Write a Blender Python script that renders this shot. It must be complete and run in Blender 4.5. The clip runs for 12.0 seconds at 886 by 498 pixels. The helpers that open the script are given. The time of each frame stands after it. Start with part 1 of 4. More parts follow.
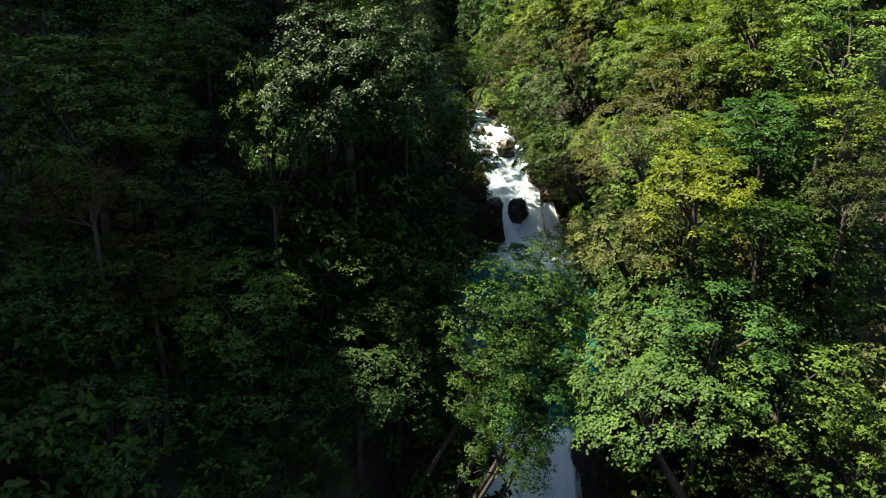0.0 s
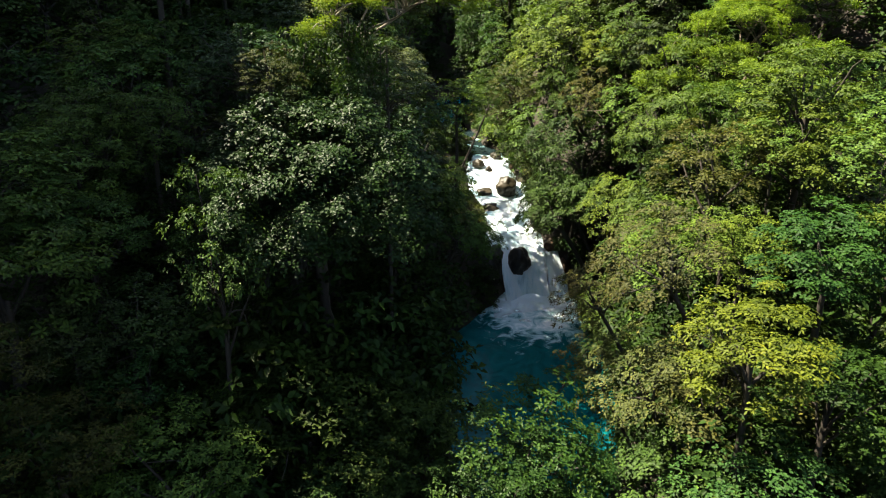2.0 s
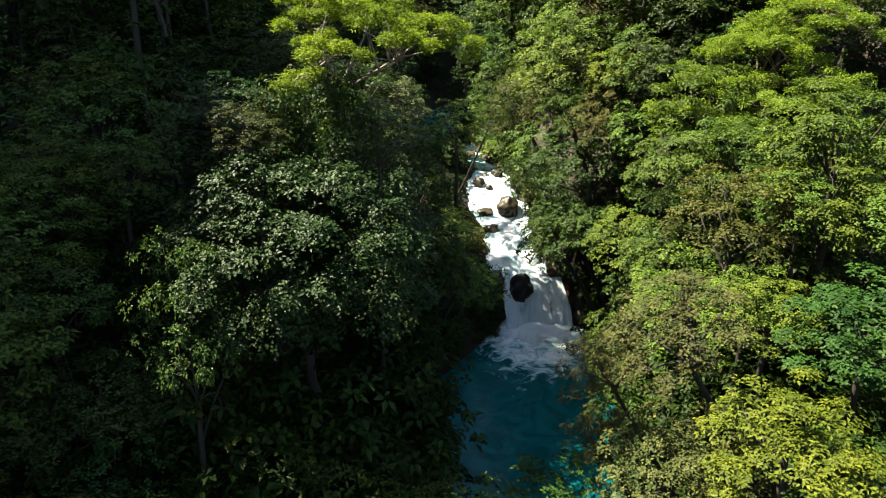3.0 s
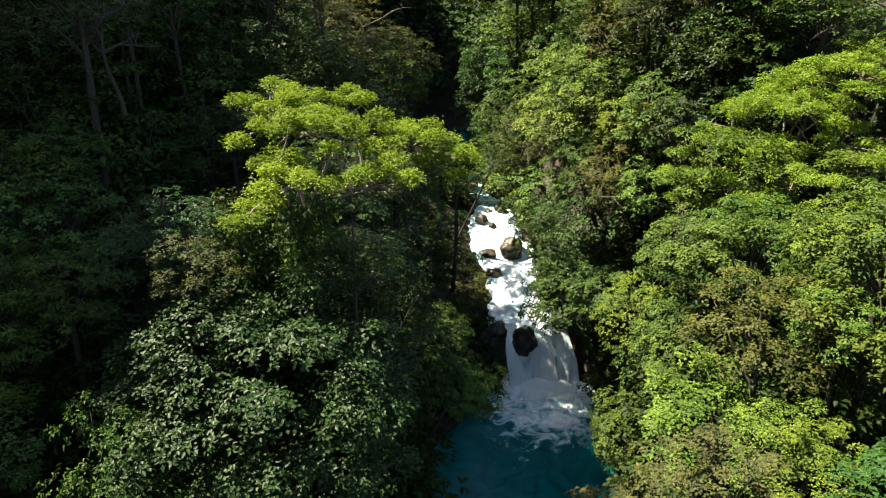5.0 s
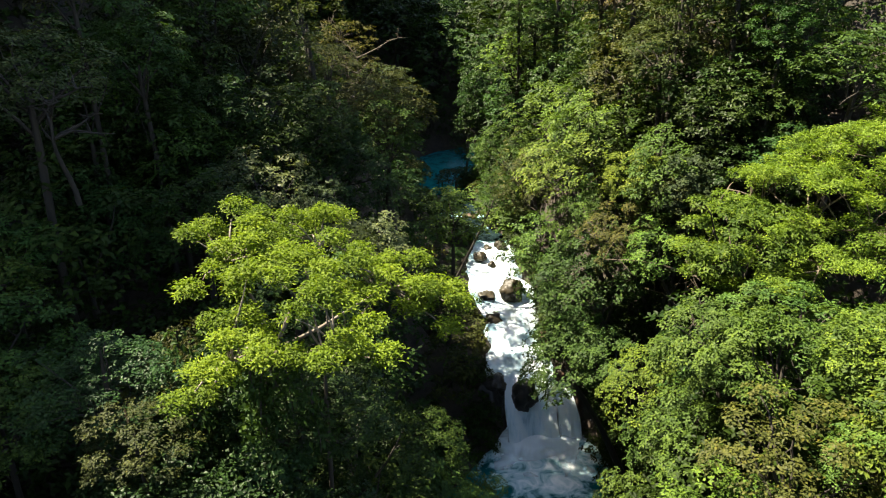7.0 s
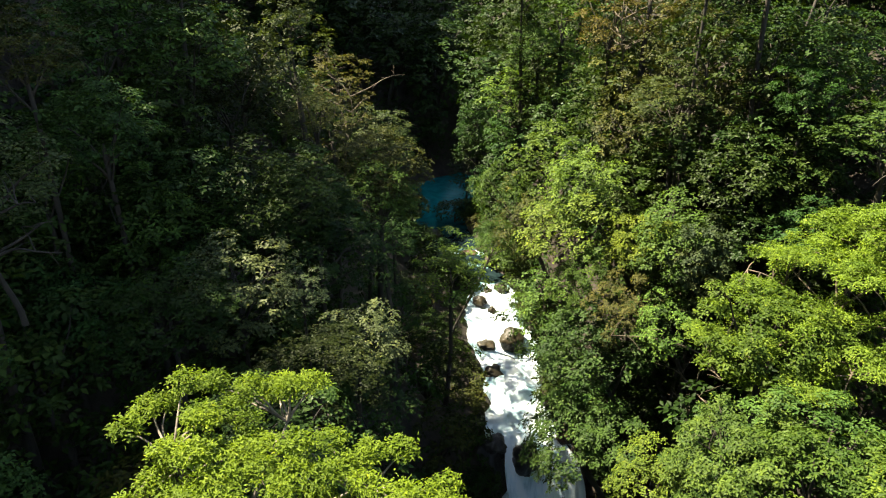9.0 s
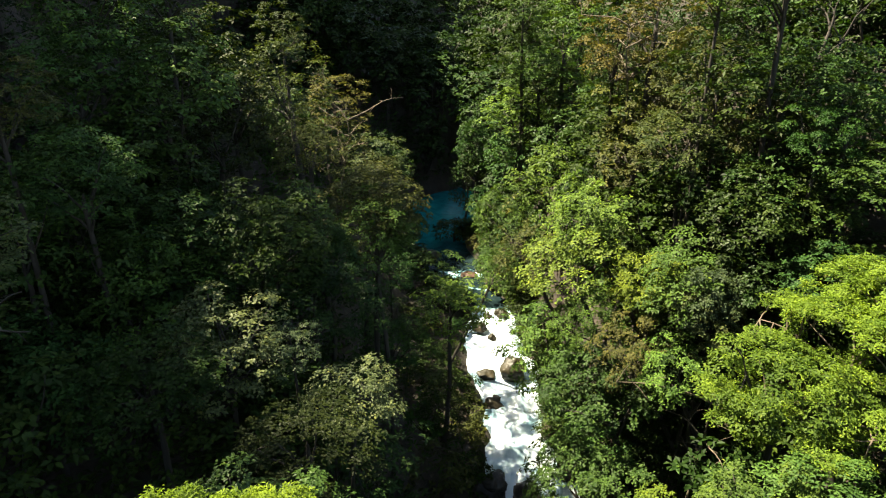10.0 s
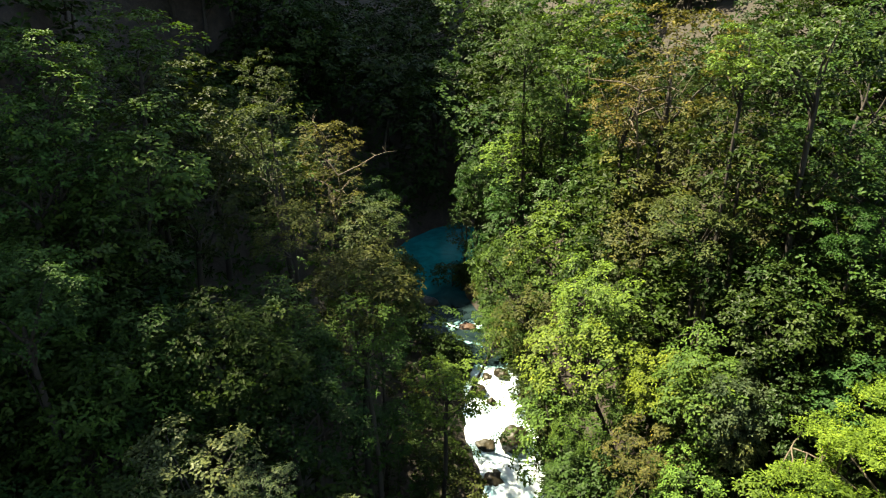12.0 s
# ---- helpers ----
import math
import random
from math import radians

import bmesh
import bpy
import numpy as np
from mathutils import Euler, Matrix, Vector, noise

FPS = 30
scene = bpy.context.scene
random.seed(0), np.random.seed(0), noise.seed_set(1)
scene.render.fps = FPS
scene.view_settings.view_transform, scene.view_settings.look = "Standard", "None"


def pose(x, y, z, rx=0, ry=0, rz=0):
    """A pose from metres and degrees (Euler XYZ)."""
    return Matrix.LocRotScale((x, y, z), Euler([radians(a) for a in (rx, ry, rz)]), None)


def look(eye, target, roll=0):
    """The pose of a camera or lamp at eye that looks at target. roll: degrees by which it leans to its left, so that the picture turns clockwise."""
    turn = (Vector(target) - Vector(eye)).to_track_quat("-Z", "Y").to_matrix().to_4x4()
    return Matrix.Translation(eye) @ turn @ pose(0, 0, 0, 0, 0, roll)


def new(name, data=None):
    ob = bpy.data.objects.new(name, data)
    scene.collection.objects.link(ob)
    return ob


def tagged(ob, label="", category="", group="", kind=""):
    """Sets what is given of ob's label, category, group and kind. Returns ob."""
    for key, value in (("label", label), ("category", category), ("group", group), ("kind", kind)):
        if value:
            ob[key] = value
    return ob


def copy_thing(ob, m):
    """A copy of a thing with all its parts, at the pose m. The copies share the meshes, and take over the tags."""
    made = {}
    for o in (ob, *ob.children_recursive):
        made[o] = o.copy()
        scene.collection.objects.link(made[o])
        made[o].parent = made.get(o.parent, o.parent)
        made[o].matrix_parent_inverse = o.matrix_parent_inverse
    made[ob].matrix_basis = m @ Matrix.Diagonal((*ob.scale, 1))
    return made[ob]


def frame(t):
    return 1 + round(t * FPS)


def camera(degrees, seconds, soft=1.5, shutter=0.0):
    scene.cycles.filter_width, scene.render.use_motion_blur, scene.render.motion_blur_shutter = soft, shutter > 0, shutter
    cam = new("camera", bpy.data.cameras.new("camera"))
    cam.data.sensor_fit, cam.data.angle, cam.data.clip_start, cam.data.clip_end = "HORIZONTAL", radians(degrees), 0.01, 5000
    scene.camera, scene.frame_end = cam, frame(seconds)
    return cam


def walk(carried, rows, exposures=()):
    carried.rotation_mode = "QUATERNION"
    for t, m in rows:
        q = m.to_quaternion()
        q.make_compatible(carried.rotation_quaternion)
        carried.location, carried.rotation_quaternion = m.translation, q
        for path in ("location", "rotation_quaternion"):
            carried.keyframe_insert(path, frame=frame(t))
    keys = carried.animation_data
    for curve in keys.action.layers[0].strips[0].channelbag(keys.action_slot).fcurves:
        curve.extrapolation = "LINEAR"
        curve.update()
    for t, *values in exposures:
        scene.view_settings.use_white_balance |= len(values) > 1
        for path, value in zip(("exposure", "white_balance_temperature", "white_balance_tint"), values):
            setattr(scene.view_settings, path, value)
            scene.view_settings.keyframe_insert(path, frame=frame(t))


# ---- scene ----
cam = camera(66.0, 12.0, soft=1.15)
PATH = [
    (0, (0.000, 0.000, 21.300), (0.000, 18.544, 13.808), 0.00),
    (0.5, (0.049, 1.637, 21.923), (0.075, 20.163, 14.386), 0.12),
    (1, (0.102, 3.136, 22.520), (0.151, 21.643, 14.939), 0.23),
    (1.5, (0.144, 4.745, 23.149), (0.219, 23.235, 15.525), 0.34),
    (2, (0.160, 6.155, 23.743), (0.257, 24.626, 16.075), 0.46),
    (2.5, (0.201, 7.618, 24.373), (0.304, 26.067, 16.651), 0.54),
    (3, (0.278, 8.888, 24.967), (0.360, 27.320, 17.205), 0.56),
    (5, (0.806, 13.017, 27.323), (0.683, 31.406, 19.460), 0.61),
    (5.5, (0.855, 13.999, 27.889), (0.731, 32.381, 20.008), 0.73),
    (6, (0.882, 14.890, 28.408), (0.774, 33.261, 20.504), 0.84),
    (6.5, (0.923, 15.839, 28.966), (0.817, 34.203, 21.043), 0.92),
    (7, (0.979, 16.668, 29.486), (0.858, 35.024, 21.544), 0.93),
    (9, (1.125, 20.249, 31.735), (0.979, 38.599, 23.781), 1.04),
    (9.5, (1.145, 21.154, 32.310), (0.998, 39.507, 24.366), 1.03),
    (10, (1.148, 22.135, 32.949), (1.004, 40.496, 25.020), 1.07),
    (10.5, (1.164, 23.087, 33.540), (1.028, 41.453, 25.622), 1.08),
    (11, (1.187, 24.182, 34.232), (1.051, 42.547, 26.312), 1.08),
    (11.5, (1.232, 25.232, 34.864), (1.086, 43.603, 26.959), 1.13),
    (12, (1.297, 26.372, 35.563), (1.132, 44.753, 27.682), 1.15),
]
SUN_AZ, SUN_EL = 160.0, 57.0    # degrees: azimuth from +x towards +y, elevation
walk(cam, [(t, look(eye, target, roll)) for t, eye, target, roll in PATH], exposures=[(0.0, 2.47, 7000, 9), (6.0, 2.46, 6950, 10), (12.0, 2.53, 7500, 3)])

# ---- world, sun ----
sun_way = Vector((math.cos(radians(SUN_AZ)) * math.cos(radians(SUN_EL)), math.sin(radians(SUN_AZ)) * math.cos(radians(SUN_EL)), math.sin(radians(SUN_EL))))
world = bpy.data.worlds.new("sky")
scene.world = world
world.use_nodes = True
wn = world.node_tree.nodes
sky = wn.new("ShaderNodeTexSky")
sky.sky_type, sky.sun_disc = "NISHITA", False
sky.sun_elevation, sky.sun_rotation = radians(SUN_EL), radians(90 - SUN_AZ)
world.node_tree.links.new(sky.outputs["Color"], wn["Background"].inputs["Color"])
wn["Background"].inputs["Strength"].default_value = 0.064
sun = new("sun", bpy.data.lights.new("sun", "SUN"))
sun.data.energy, sun.data.angle, sun.data.color = 5.0, radians(0.5), (1.0, 0.92, 0.76)
sun.matrix_world = look(sun_way * 300, (0, 0, 0))


# ---- materials ----
def nodes(name):
    mat = bpy.data.materials.new(name)
    mat.use_nodes = True
    tree = mat.node_tree
    return mat, tree.nodes, tree.links, tree.nodes["Principled BSDF"]


def add(ns, kind, **values):
    n = ns.new(kind)
    for key, value in values.items():
        n.inputs[key].default_value = value
    return n


def mixed(ns, ln, fac, a, b, blend="MIX"):
    """A colour mix node; fac, a and b are sockets or values."""
    n = ns.new("ShaderNodeMix")
    n.data_type, n.blend_type = "RGBA", blend
    for sock, v in ((n.inputs[0], fac), (n.inputs[6], a), (n.inputs[7], b)):
        if isinstance(v, bpy.types.NodeSocket):
            ln.new(v, sock)
        else:
            sock.default_value = v
    return n.outputs[2]


def ramp(ns, ln, src, stops):
    n = ns.new("ShaderNodeValToRGB")
    ln.new(src, n.inputs[0])
    e = n.color_ramp.elements
    e[0].position, e[0].color = stops[0]
    e[1].position, e[1].color = stops[-1]
    for p, c in stops[1:-1]:
        e.new(p).color = c
    return n.outputs[0]


def grey(v):
    return (v, v, v, 1)


def foliage_material(name, gloss=0.5, through_light=0.2, shine=0.08):
    mat, ns, ln, bsdf = nodes(name)
    info = ns.new("ShaderNodeObjectInfo")
    geo = ns.new("ShaderNodeNewGeometry")
    rnd = geo.outputs["Random Per Island"]
    leaf = ramp(ns, ln, rnd, [(0.0, (0.62, 0.66, 0.62, 1)), (0.5, (0.98, 1.0, 0.98, 1)), (0.9, (1.32, 1.28, 1.1, 1)), (0.975, (1.5, 1.4, 1.1, 1)), (1.0, (1.75, 1.4, 0.8, 1))])
    col = mixed(ns, ln, 1.0, info.outputs["Color"], leaf, "MULTIPLY")
    co = ns.new("ShaderNodeTexCoord")
    patch = add(ns, "ShaderNodeTexNoise", Scale=0.9, Detail=2.0)
    ln.new(co.outputs["Object"], patch.inputs["Vector"])
    age = ramp(ns, ln, patch.outputs[0], [(0.3, (0.6, 0.68, 0.7, 1)), (0.7, (1.4, 1.34, 1.2, 1))])
    col = mixed(ns, ln, 1.0, col, age, "MULTIPLY")
    ln.new(col, bsdf.inputs["Base Color"])
    bsdf.inputs["Roughness"].default_value = gloss
    bsdf.inputs["Specular IOR Level"].default_value = shine
    lit = mixed(ns, ln, 1.0, col, (1.35, 1.45, 0.5, 1), "MULTIPLY")
    trans = ns.new("ShaderNodeBsdfTranslucent")
    ln.new(lit, trans.inputs["Color"])
    mix = ns.new("ShaderNodeMixShader")
    mix.inputs[0].default_value = through_light
    ln.new(bsdf.outputs[0], mix.inputs[1])
    ln.new(trans.outputs[0], mix.inputs[2])
    ln.new(mix.outputs[0], ns["Material Output"].inputs["Surface"])
    return mat


def bark_material(name, dark, light):
    mat, ns, ln, bsdf = nodes(name)
    co = ns.new("ShaderNodeTexCoord")
    n = add(ns, "ShaderNodeTexNoise", Scale=3.0, Detail=6.0, Roughness=0.7)
    ln.new(co.outputs["Object"], n.inputs["Vector"])
    ln.new(ramp(ns, ln, n.outputs[0], [(0.35, (*dark, 1)), (0.62, (*light, 1))]), bsdf.inputs["Base Color"])
    bsdf.inputs["Roughness"].default_value = 0.85
    b = add(ns, "ShaderNodeBump", Strength=0.6, Distance=0.03)
    ln.new(n.outputs[0], b.inputs["Height"])
    ln.new(b.outputs[0], bsdf.inputs["Normal"])
    return mat


def ground_material():
    mat, ns, ln, bsdf = nodes("forest_soil")
    geo = ns.new("ShaderNodeNewGeometry")
    n = add(ns, "ShaderNodeTexNoise", Scale=1.4, Detail=8.0, Roughness=0.7)
    ln.new(geo.outputs["Position"], n.inputs["Vector"])
    soil = ramp(ns, ln, n.outputs[0], [(0.3, (0.008, 0.006, 0.004, 1)), (0.52, (0.022, 0.016, 0.01, 1)), (0.7, (0.013, 0.02, 0.006, 1))])
    rock = ramp(ns, ln, n.outputs[0], [(0.32, (0.01, 0.008, 0.007, 1)), (0.55, (0.034, 0.025, 0.018, 1)), (0.72, (0.06, 0.044, 0.031, 1))])
    sep = ns.new("ShaderNodeSeparateXYZ")
    ln.new(geo.outputs["Normal"], sep.inputs[0])
    flat = ramp(ns, ln, sep.outputs[2], [(0.5, grey(0)), (0.72, grey(1))])
    ln.new(mixed(ns, ln, flat, rock, soil), bsdf.inputs["Base Color"])
    bsdf.inputs["Roughness"].default_value = 0.9
    b = add(ns, "ShaderNodeBump", Strength=0.8, Distance=0.15)
    ln.new(n.outputs[0], b.inputs["Height"])
    ln.new(b.outputs[0], bsdf.inputs["Normal"])
    return mat


def rock_material(name, dark, mid, light, gloss):
    mat, ns, ln, bsdf = nodes(name)
    co = ns.new("ShaderNodeTexCoord")
    n = add(ns, "ShaderNodeTexNoise", Scale=1.6, Detail=9.0, Roughness=0.68)
    ln.new(co.outputs["Object"], n.inputs["Vector"])
    ln.new(ramp(ns, ln, n.outputs[0], [(0.3, (*dark, 1)), (0.5, (*mid, 1)), (0.72, (*light, 1))]), bsdf.inputs["Base Color"])
    bsdf.inputs["Roughness"].default_value = gloss
    bsdf.inputs["Specular IOR Level"].default_value = 0.22
    b = add(ns, "ShaderNodeBump", Strength=0.7, Distance=0.08)
    ln.new(n.outputs[0], b.inputs["Height"])
    ln.new(b.outputs[0], bsdf.inputs["Normal"])
    return mat


def pool_material():
    """Turquoise mineral water with drifting foam; the vertex value 'foam' says how much the fall churns it."""
    mat, ns, ln, bsdf = nodes("pool_water")
    geo = ns.new("ShaderNodeNewGeometry")
    att = ns.new("ShaderNodeAttribute")
    att.attribute_name = "foam"
    warp = add(ns, "ShaderNodeTexNoise", Scale=0.45, Detail=3.0, Distortion=2.2)
    swirl = add(ns, "ShaderNodeTexNoise", Scale=0.75, Detail=7.0, Roughness=0.62, Distortion=1.6)
    for n in (warp, swirl):
        ln.new(geo.outputs["Position"], n.inputs["Vector"])
    s = ns.new("ShaderNodeMath")
    s.operation = "MULTIPLY_ADD"
    ln.new(swirl.outputs[0], s.inputs[0])
    s.inputs[1].default_value = 2.2
    ln.new(att.outputs["Fac"], s.inputs[2])
    fac = ramp(ns, ln, s.outputs[0], [(0.57, grey(0)), (0.68, grey(0.12)), (0.84, grey(0.5)), (1.0, grey(1))])
    shift = ns.new("ShaderNodeMath")
    shift.operation = "MULTIPLY"
    shift.inputs[1].default_value = 0.42
    ln.new(s.outputs[0], shift.inputs[0])
    ln.new(shift.outputs[0], fac.node.inputs[0])
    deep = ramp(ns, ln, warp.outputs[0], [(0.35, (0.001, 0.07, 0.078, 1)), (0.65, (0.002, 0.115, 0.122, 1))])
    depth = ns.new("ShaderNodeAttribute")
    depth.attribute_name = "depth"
    # dark stream bed tone, with the upper stream's shade put into the colour
    shaded_bed = ramp(ns, ln, warp.outputs[0], [(0.35, (0.005, 0.011, 0.012, 1)), (0.65, (0.013, 0.024, 0.026, 1))])
    deep = mixed(ns, ln, depth.outputs["Fac"], shaded_bed, deep)
    froth = ramp(ns, ln, fac, [(0.0, (0.014, 0.1, 0.112, 1)), (0.35, (0.28, 0.5, 0.54, 1)), (1.0, (0.9, 0.94, 0.95, 1))])
    ln.new(mixed(ns, ln, ramp(ns, ln, fac, [(0.1, grey(0)), (0.45, grey(1))]), deep, froth), bsdf.inputs["Base Color"])
    ln.new(ramp(ns, ln, fac, [(0.0, grey(0.07)), (0.5, grey(0.6))]), bsdf.inputs["Roughness"])
    bsdf.inputs["IOR"].default_value = 1.33
    bsdf.inputs["Specular IOR Level"].default_value = 0.14
    rip = add(ns, "ShaderNodeTexNoise", Scale=2.2, Detail=4.0, Distortion=0.6)
    ln.new(geo.outputs["Position"], rip.inputs["Vector"])
    b = add(ns, "ShaderNodeBump", Strength=0.35, Distance=0.08)
    ln.new(rip.outputs[0], b.inputs["Height"])
    ln.new(b.outputs[0], bsdf.inputs["Normal"])
    return mat


def white_water_material(name, stretch, thin, detail=3.0, gaps=0.3, fade=0.3):
    """Falling water: white strands with bluish gaps, drawn out along the flow; thin strands let the rock through."""
    mat, ns, ln, bsdf = nodes(name)
    geo = ns.new("ShaderNodeNewGeometry")
    m = ns.new("ShaderNodeMapping")
    m.inputs["Scale"].default_value = stretch
    ln.new(geo.outputs["Position"], m.inputs["Vector"])
    n = add(ns, "ShaderNodeTexNoise", Scale=1.0, Detail=detail, Roughness=0.55, Distortion=0.5)
    ln.new(m.outputs[0], n.inputs["Vector"])
    ln.new(ramp(ns, ln, n.outputs[0], [(gaps, (0.26, 0.44, 0.53, 1)), (gaps + 0.13, (0.66, 0.83, 0.92, 1)), (gaps + 0.26, (0.86, 0.95, 1.0, 1))]), bsdf.inputs["Base Color"])
    bsdf.inputs["Roughness"].default_value = 0.45
    b = add(ns, "ShaderNodeBump", Strength=0.5, Distance=0.1)
    ln.new(n.outputs[0], b.inputs["Height"])
    ln.new(b.outputs[0], bsdf.inputs["Normal"])
    att = ns.new("ShaderNodeAttribute")
    att.attribute_name = "foam"
    s = ns.new("ShaderNodeMath")
    s.operation = "MULTIPLY_ADD"
    ln.new(att.outputs["Fac"], s.inputs[0])
    s.inputs[1].default_value = 0.9
    ln.new(n.outputs[0], s.inputs[2])
    alpha = ramp(ns, ln, s.outputs[0], [(thin, grey(0)), (thin + fade, grey(1))])
    trans = ns.new("ShaderNodeBsdfTranslucent")
    trans.inputs["Color"].default_value = (0.8, 0.86, 0.88, 1)
    glow = ns.new("ShaderNodeMixShader")
    glow.inputs[0].default_value = 0.3
    ln.new(bsdf.outputs[0], glow.inputs[1])
    ln.new(trans.outputs[0], glow.inputs[2])
    clear = ns.new("ShaderNodeBsdfTransparent")
    mix = ns.new("ShaderNodeMixShader")
    ln.new(alpha, mix.inputs[0])
    ln.new(clear.outputs[0], mix.inputs[1])
    ln.new(glow.outputs[0], mix.inputs[2])
    ln.new(mix.outputs[0], ns["Material Output"].inputs["Surface"])
    return mat


LEAF = foliage_material("leaf")
LEAF_GLOSSY = foliage_material("leaf_glossy", 0.45, 0.18, 0.12)
LEAF_MATTE = foliage_material("leaf_matte", 0.55, 0.3, 0.1)
BARK = bark_material("bark", (0.010, 0.008, 0.006), (0.032, 0.025, 0.018))
BARK_TAN = bark_material("bark_tan", (0.04, 0.029, 0.02), (0.115, 0.09, 0.06))
BARK_GREY = bark_material("bark_grey", (0.07, 0.055, 0.042), (0.2, 0.17, 0.135))
SOIL = ground_material()
ROCK_BROWN = rock_material("rock_brown", (0.007, 0.006, 0.004), (0.024, 0.02, 0.011), (0.05, 0.04, 0.026), 0.42)
ROCK_DARK = rock_material("rock_dark", (0.008, 0.008, 0.008), (0.03, 0.028, 0.025), (0.07, 0.06, 0.05), 0.4)
ROCK_RUST = rock_material("rock_rust", (0.016, 0.009, 0.006), (0.058, 0.033, 0.021), (0.12, 0.078, 0.052), 0.5)
POOL = pool_material()
FALL = white_water_material("falling_water", (2.3, 0.8, 0.2), 0.42, 4.0, 0.29)
THIN_FALL = white_water_material("thin_falling_water", (2.4, 0.9, 0.16), 0.58, 3.0, 0.24)
SPRAY = white_water_material("spray", (0.7, 0.7, 0.7), 0.34, 2.0, 0.08, 0.75)
CASCADE = white_water_material("cascade_water", (1.1, 0.6, 1.4), 0.3, 5.0, 0.34)

# ---- the valley's plan ----
# y, left bank x, right bank x, water level
CHANNEL = [
    (-20, 0.0, 8.0, -9.5), (20, 0.9, 7.6, -9.0), (26.3, 1.9, 6.6, -8.6), (27.2, 2.3, 6.3, -0.05), (31, 1.6, 8.0, 0), (36, 0.8, 9.8, 0),
    (41, 0.2, 10.8, 0), (46, 0.0, 11.4, 0), (50, 2.6, 11.7, 0), (53, 4.6, 10.8, 0), (54.3, 5.0, 10.0, 0.1), (55.2, 3.5, 9.2, 3.3),
    (58, 4.0, 7.9, 4.3), (61, 3.6, 8.0, 5.1), (64, 2.6, 7.9, 5.8), (67, 2.5, 6.7, 6.5), (71, 3.6, 6.9, 6.8),
]
CHANNEL += [(74.5, -0.9, 4.4, 6.95), (78, -1.1, 4.4, 7.0), (82, -2.0, 3.0, 7.05), (86, -4.3, 2.6, 7.1), (91, -4.7, 4.2, 7.1), (95, -3.2, 5.2, 7.1), (98.5, -0.6, 5.0, 7.1), (100.5, 2.2, 2.6, 7.1), (104, 2.2, 2.6, 9.0), (160, 2.2, 2.6, 30.0), (400, 2.2, 2.6, 60.0)]
CH = np.array(CHANNEL, float)


def smooth(a, b, v):
    k = np.clip((v - a) / (b - a), 0, 1)
    return k * k * (3 - 2 * k)


def channel(y):
    return tuple(np.interp(y, CH[:, 0], CH[:, k]) for k in (1, 2, 3))


def ground(x, y):
    """The height of the valley floor and its sides, with an unseen left ridge added to block the sun."""
    x, y = np.asarray(x, float), np.asarray(y, float)
    xl, xr, w = channel(y)
    u = np.maximum(xl - x, x - xr)
    out = np.maximum(u, 0)
    level = 1.0 + 6.5 * smooth(44, 70, y) + 0.28 * np.maximum(y - 102, 0)
    base = w + (level - w) * smooth(0.4, 5.5, out)
    steep = 0.36 + 0.3 * smooth(22, 52, y)
    left = x < xl
    cliff = np.where(left, 0, (4.5 * smooth(0.6, 3.0, out) + 0.75 * np.clip(out - 2.0, 0, 9)) * smooth(38, 48, y) * smooth(82, 70, y))
    cliff = cliff + np.where(left, (3.0 * smooth(3.0, 7.0, out) + 0.6 * np.clip(out - 5.0, 0, 9)) * (1 - smooth(15, 26, out)) * smooth(30, 42, y) * smooth(58, 46, y), 0)
    rise = 0.55 * np.minimum(out, 1.2) + steep * out
    rise = rise * np.where(left, 1 - 0.75 * smooth(55, 58, y) * smooth(74, 70, y) * (1 - smooth(4, 10, out)), 1)
    # left: unseen ridge, its crest set along y to shade or light the valley
    ridge = np.where(left, 40 * smooth(20, 50, out) * np.interp(y, [34, 38, 42, 46, 50, 53, 58, 63, 67, 71, 75, 84, 89], [1.42, 1.33, 1.535, 1.45, 1.33, 1.19, 1.14, 1.14, 1.18, 1.14, 1.12, 1.12, 1.3]) * (1 - smooth(175, 200, y)), 0.35 * np.maximum(out - 22, 0) * (1 - smooth(40, 80, out)))
    far = 1 - 0.8 * smooth(70, 160, out)
    bed = w - np.clip(-u * 1.3, 0, 1.5)
    lumps = 0.5 * np.sin(x * 0.55 + 1.3 * np.sin(y * 0.31)) * np.sin(y * 0.47 + np.sin(x * 0.37)) * smooth(0.5, 4, out)
    return np.where(u < 0, bed, base + (rise * far + ridge) + cliff + lumps)


def mesh_from(name, verts, faces, smooth_shade=True):
    me = bpy.data.meshes.new(name)
    me.from_pydata(verts, [], faces)
    if smooth_shade:
        me.shade_smooth()
    me.update()
    return me


def grid(name, us, vs, place, values=None, deep=None):
    """A sheet over the grid us x vs; place(U, V) gives x, y, z arrays. values(U, V): the vertex value 'foam'; deep(U, V): the value 'depth'."""
    U, V = np.meshgrid(us, vs)
    co = np.stack([np.asarray(a, float) + 0 * U for a in place(U, V)], -1).reshape(-1, 3)
    nu, nv = len(us), len(vs)
    k = (np.arange(nv - 1)[:, None] * nu + np.arange(nu - 1)[None]).ravel()
    faces = np.stack([k, k + 1, k + 1 + nu, k + nu], 1)
    me = mesh_from(name, co.tolist(), faces.tolist())
    if values is not None:
        at = me.attributes.new("foam", "FLOAT", "POINT")
        at.data.foreach_set("value", np.clip(values(U, V), 0, 1).ravel().astype(np.float32))
    if deep is not None:
        at = me.attributes.new("depth", "FLOAT", "POINT")
        at.data.foreach_set("value", np.clip(deep(U, V), 0, 1).ravel().astype(np.float32))
    return me


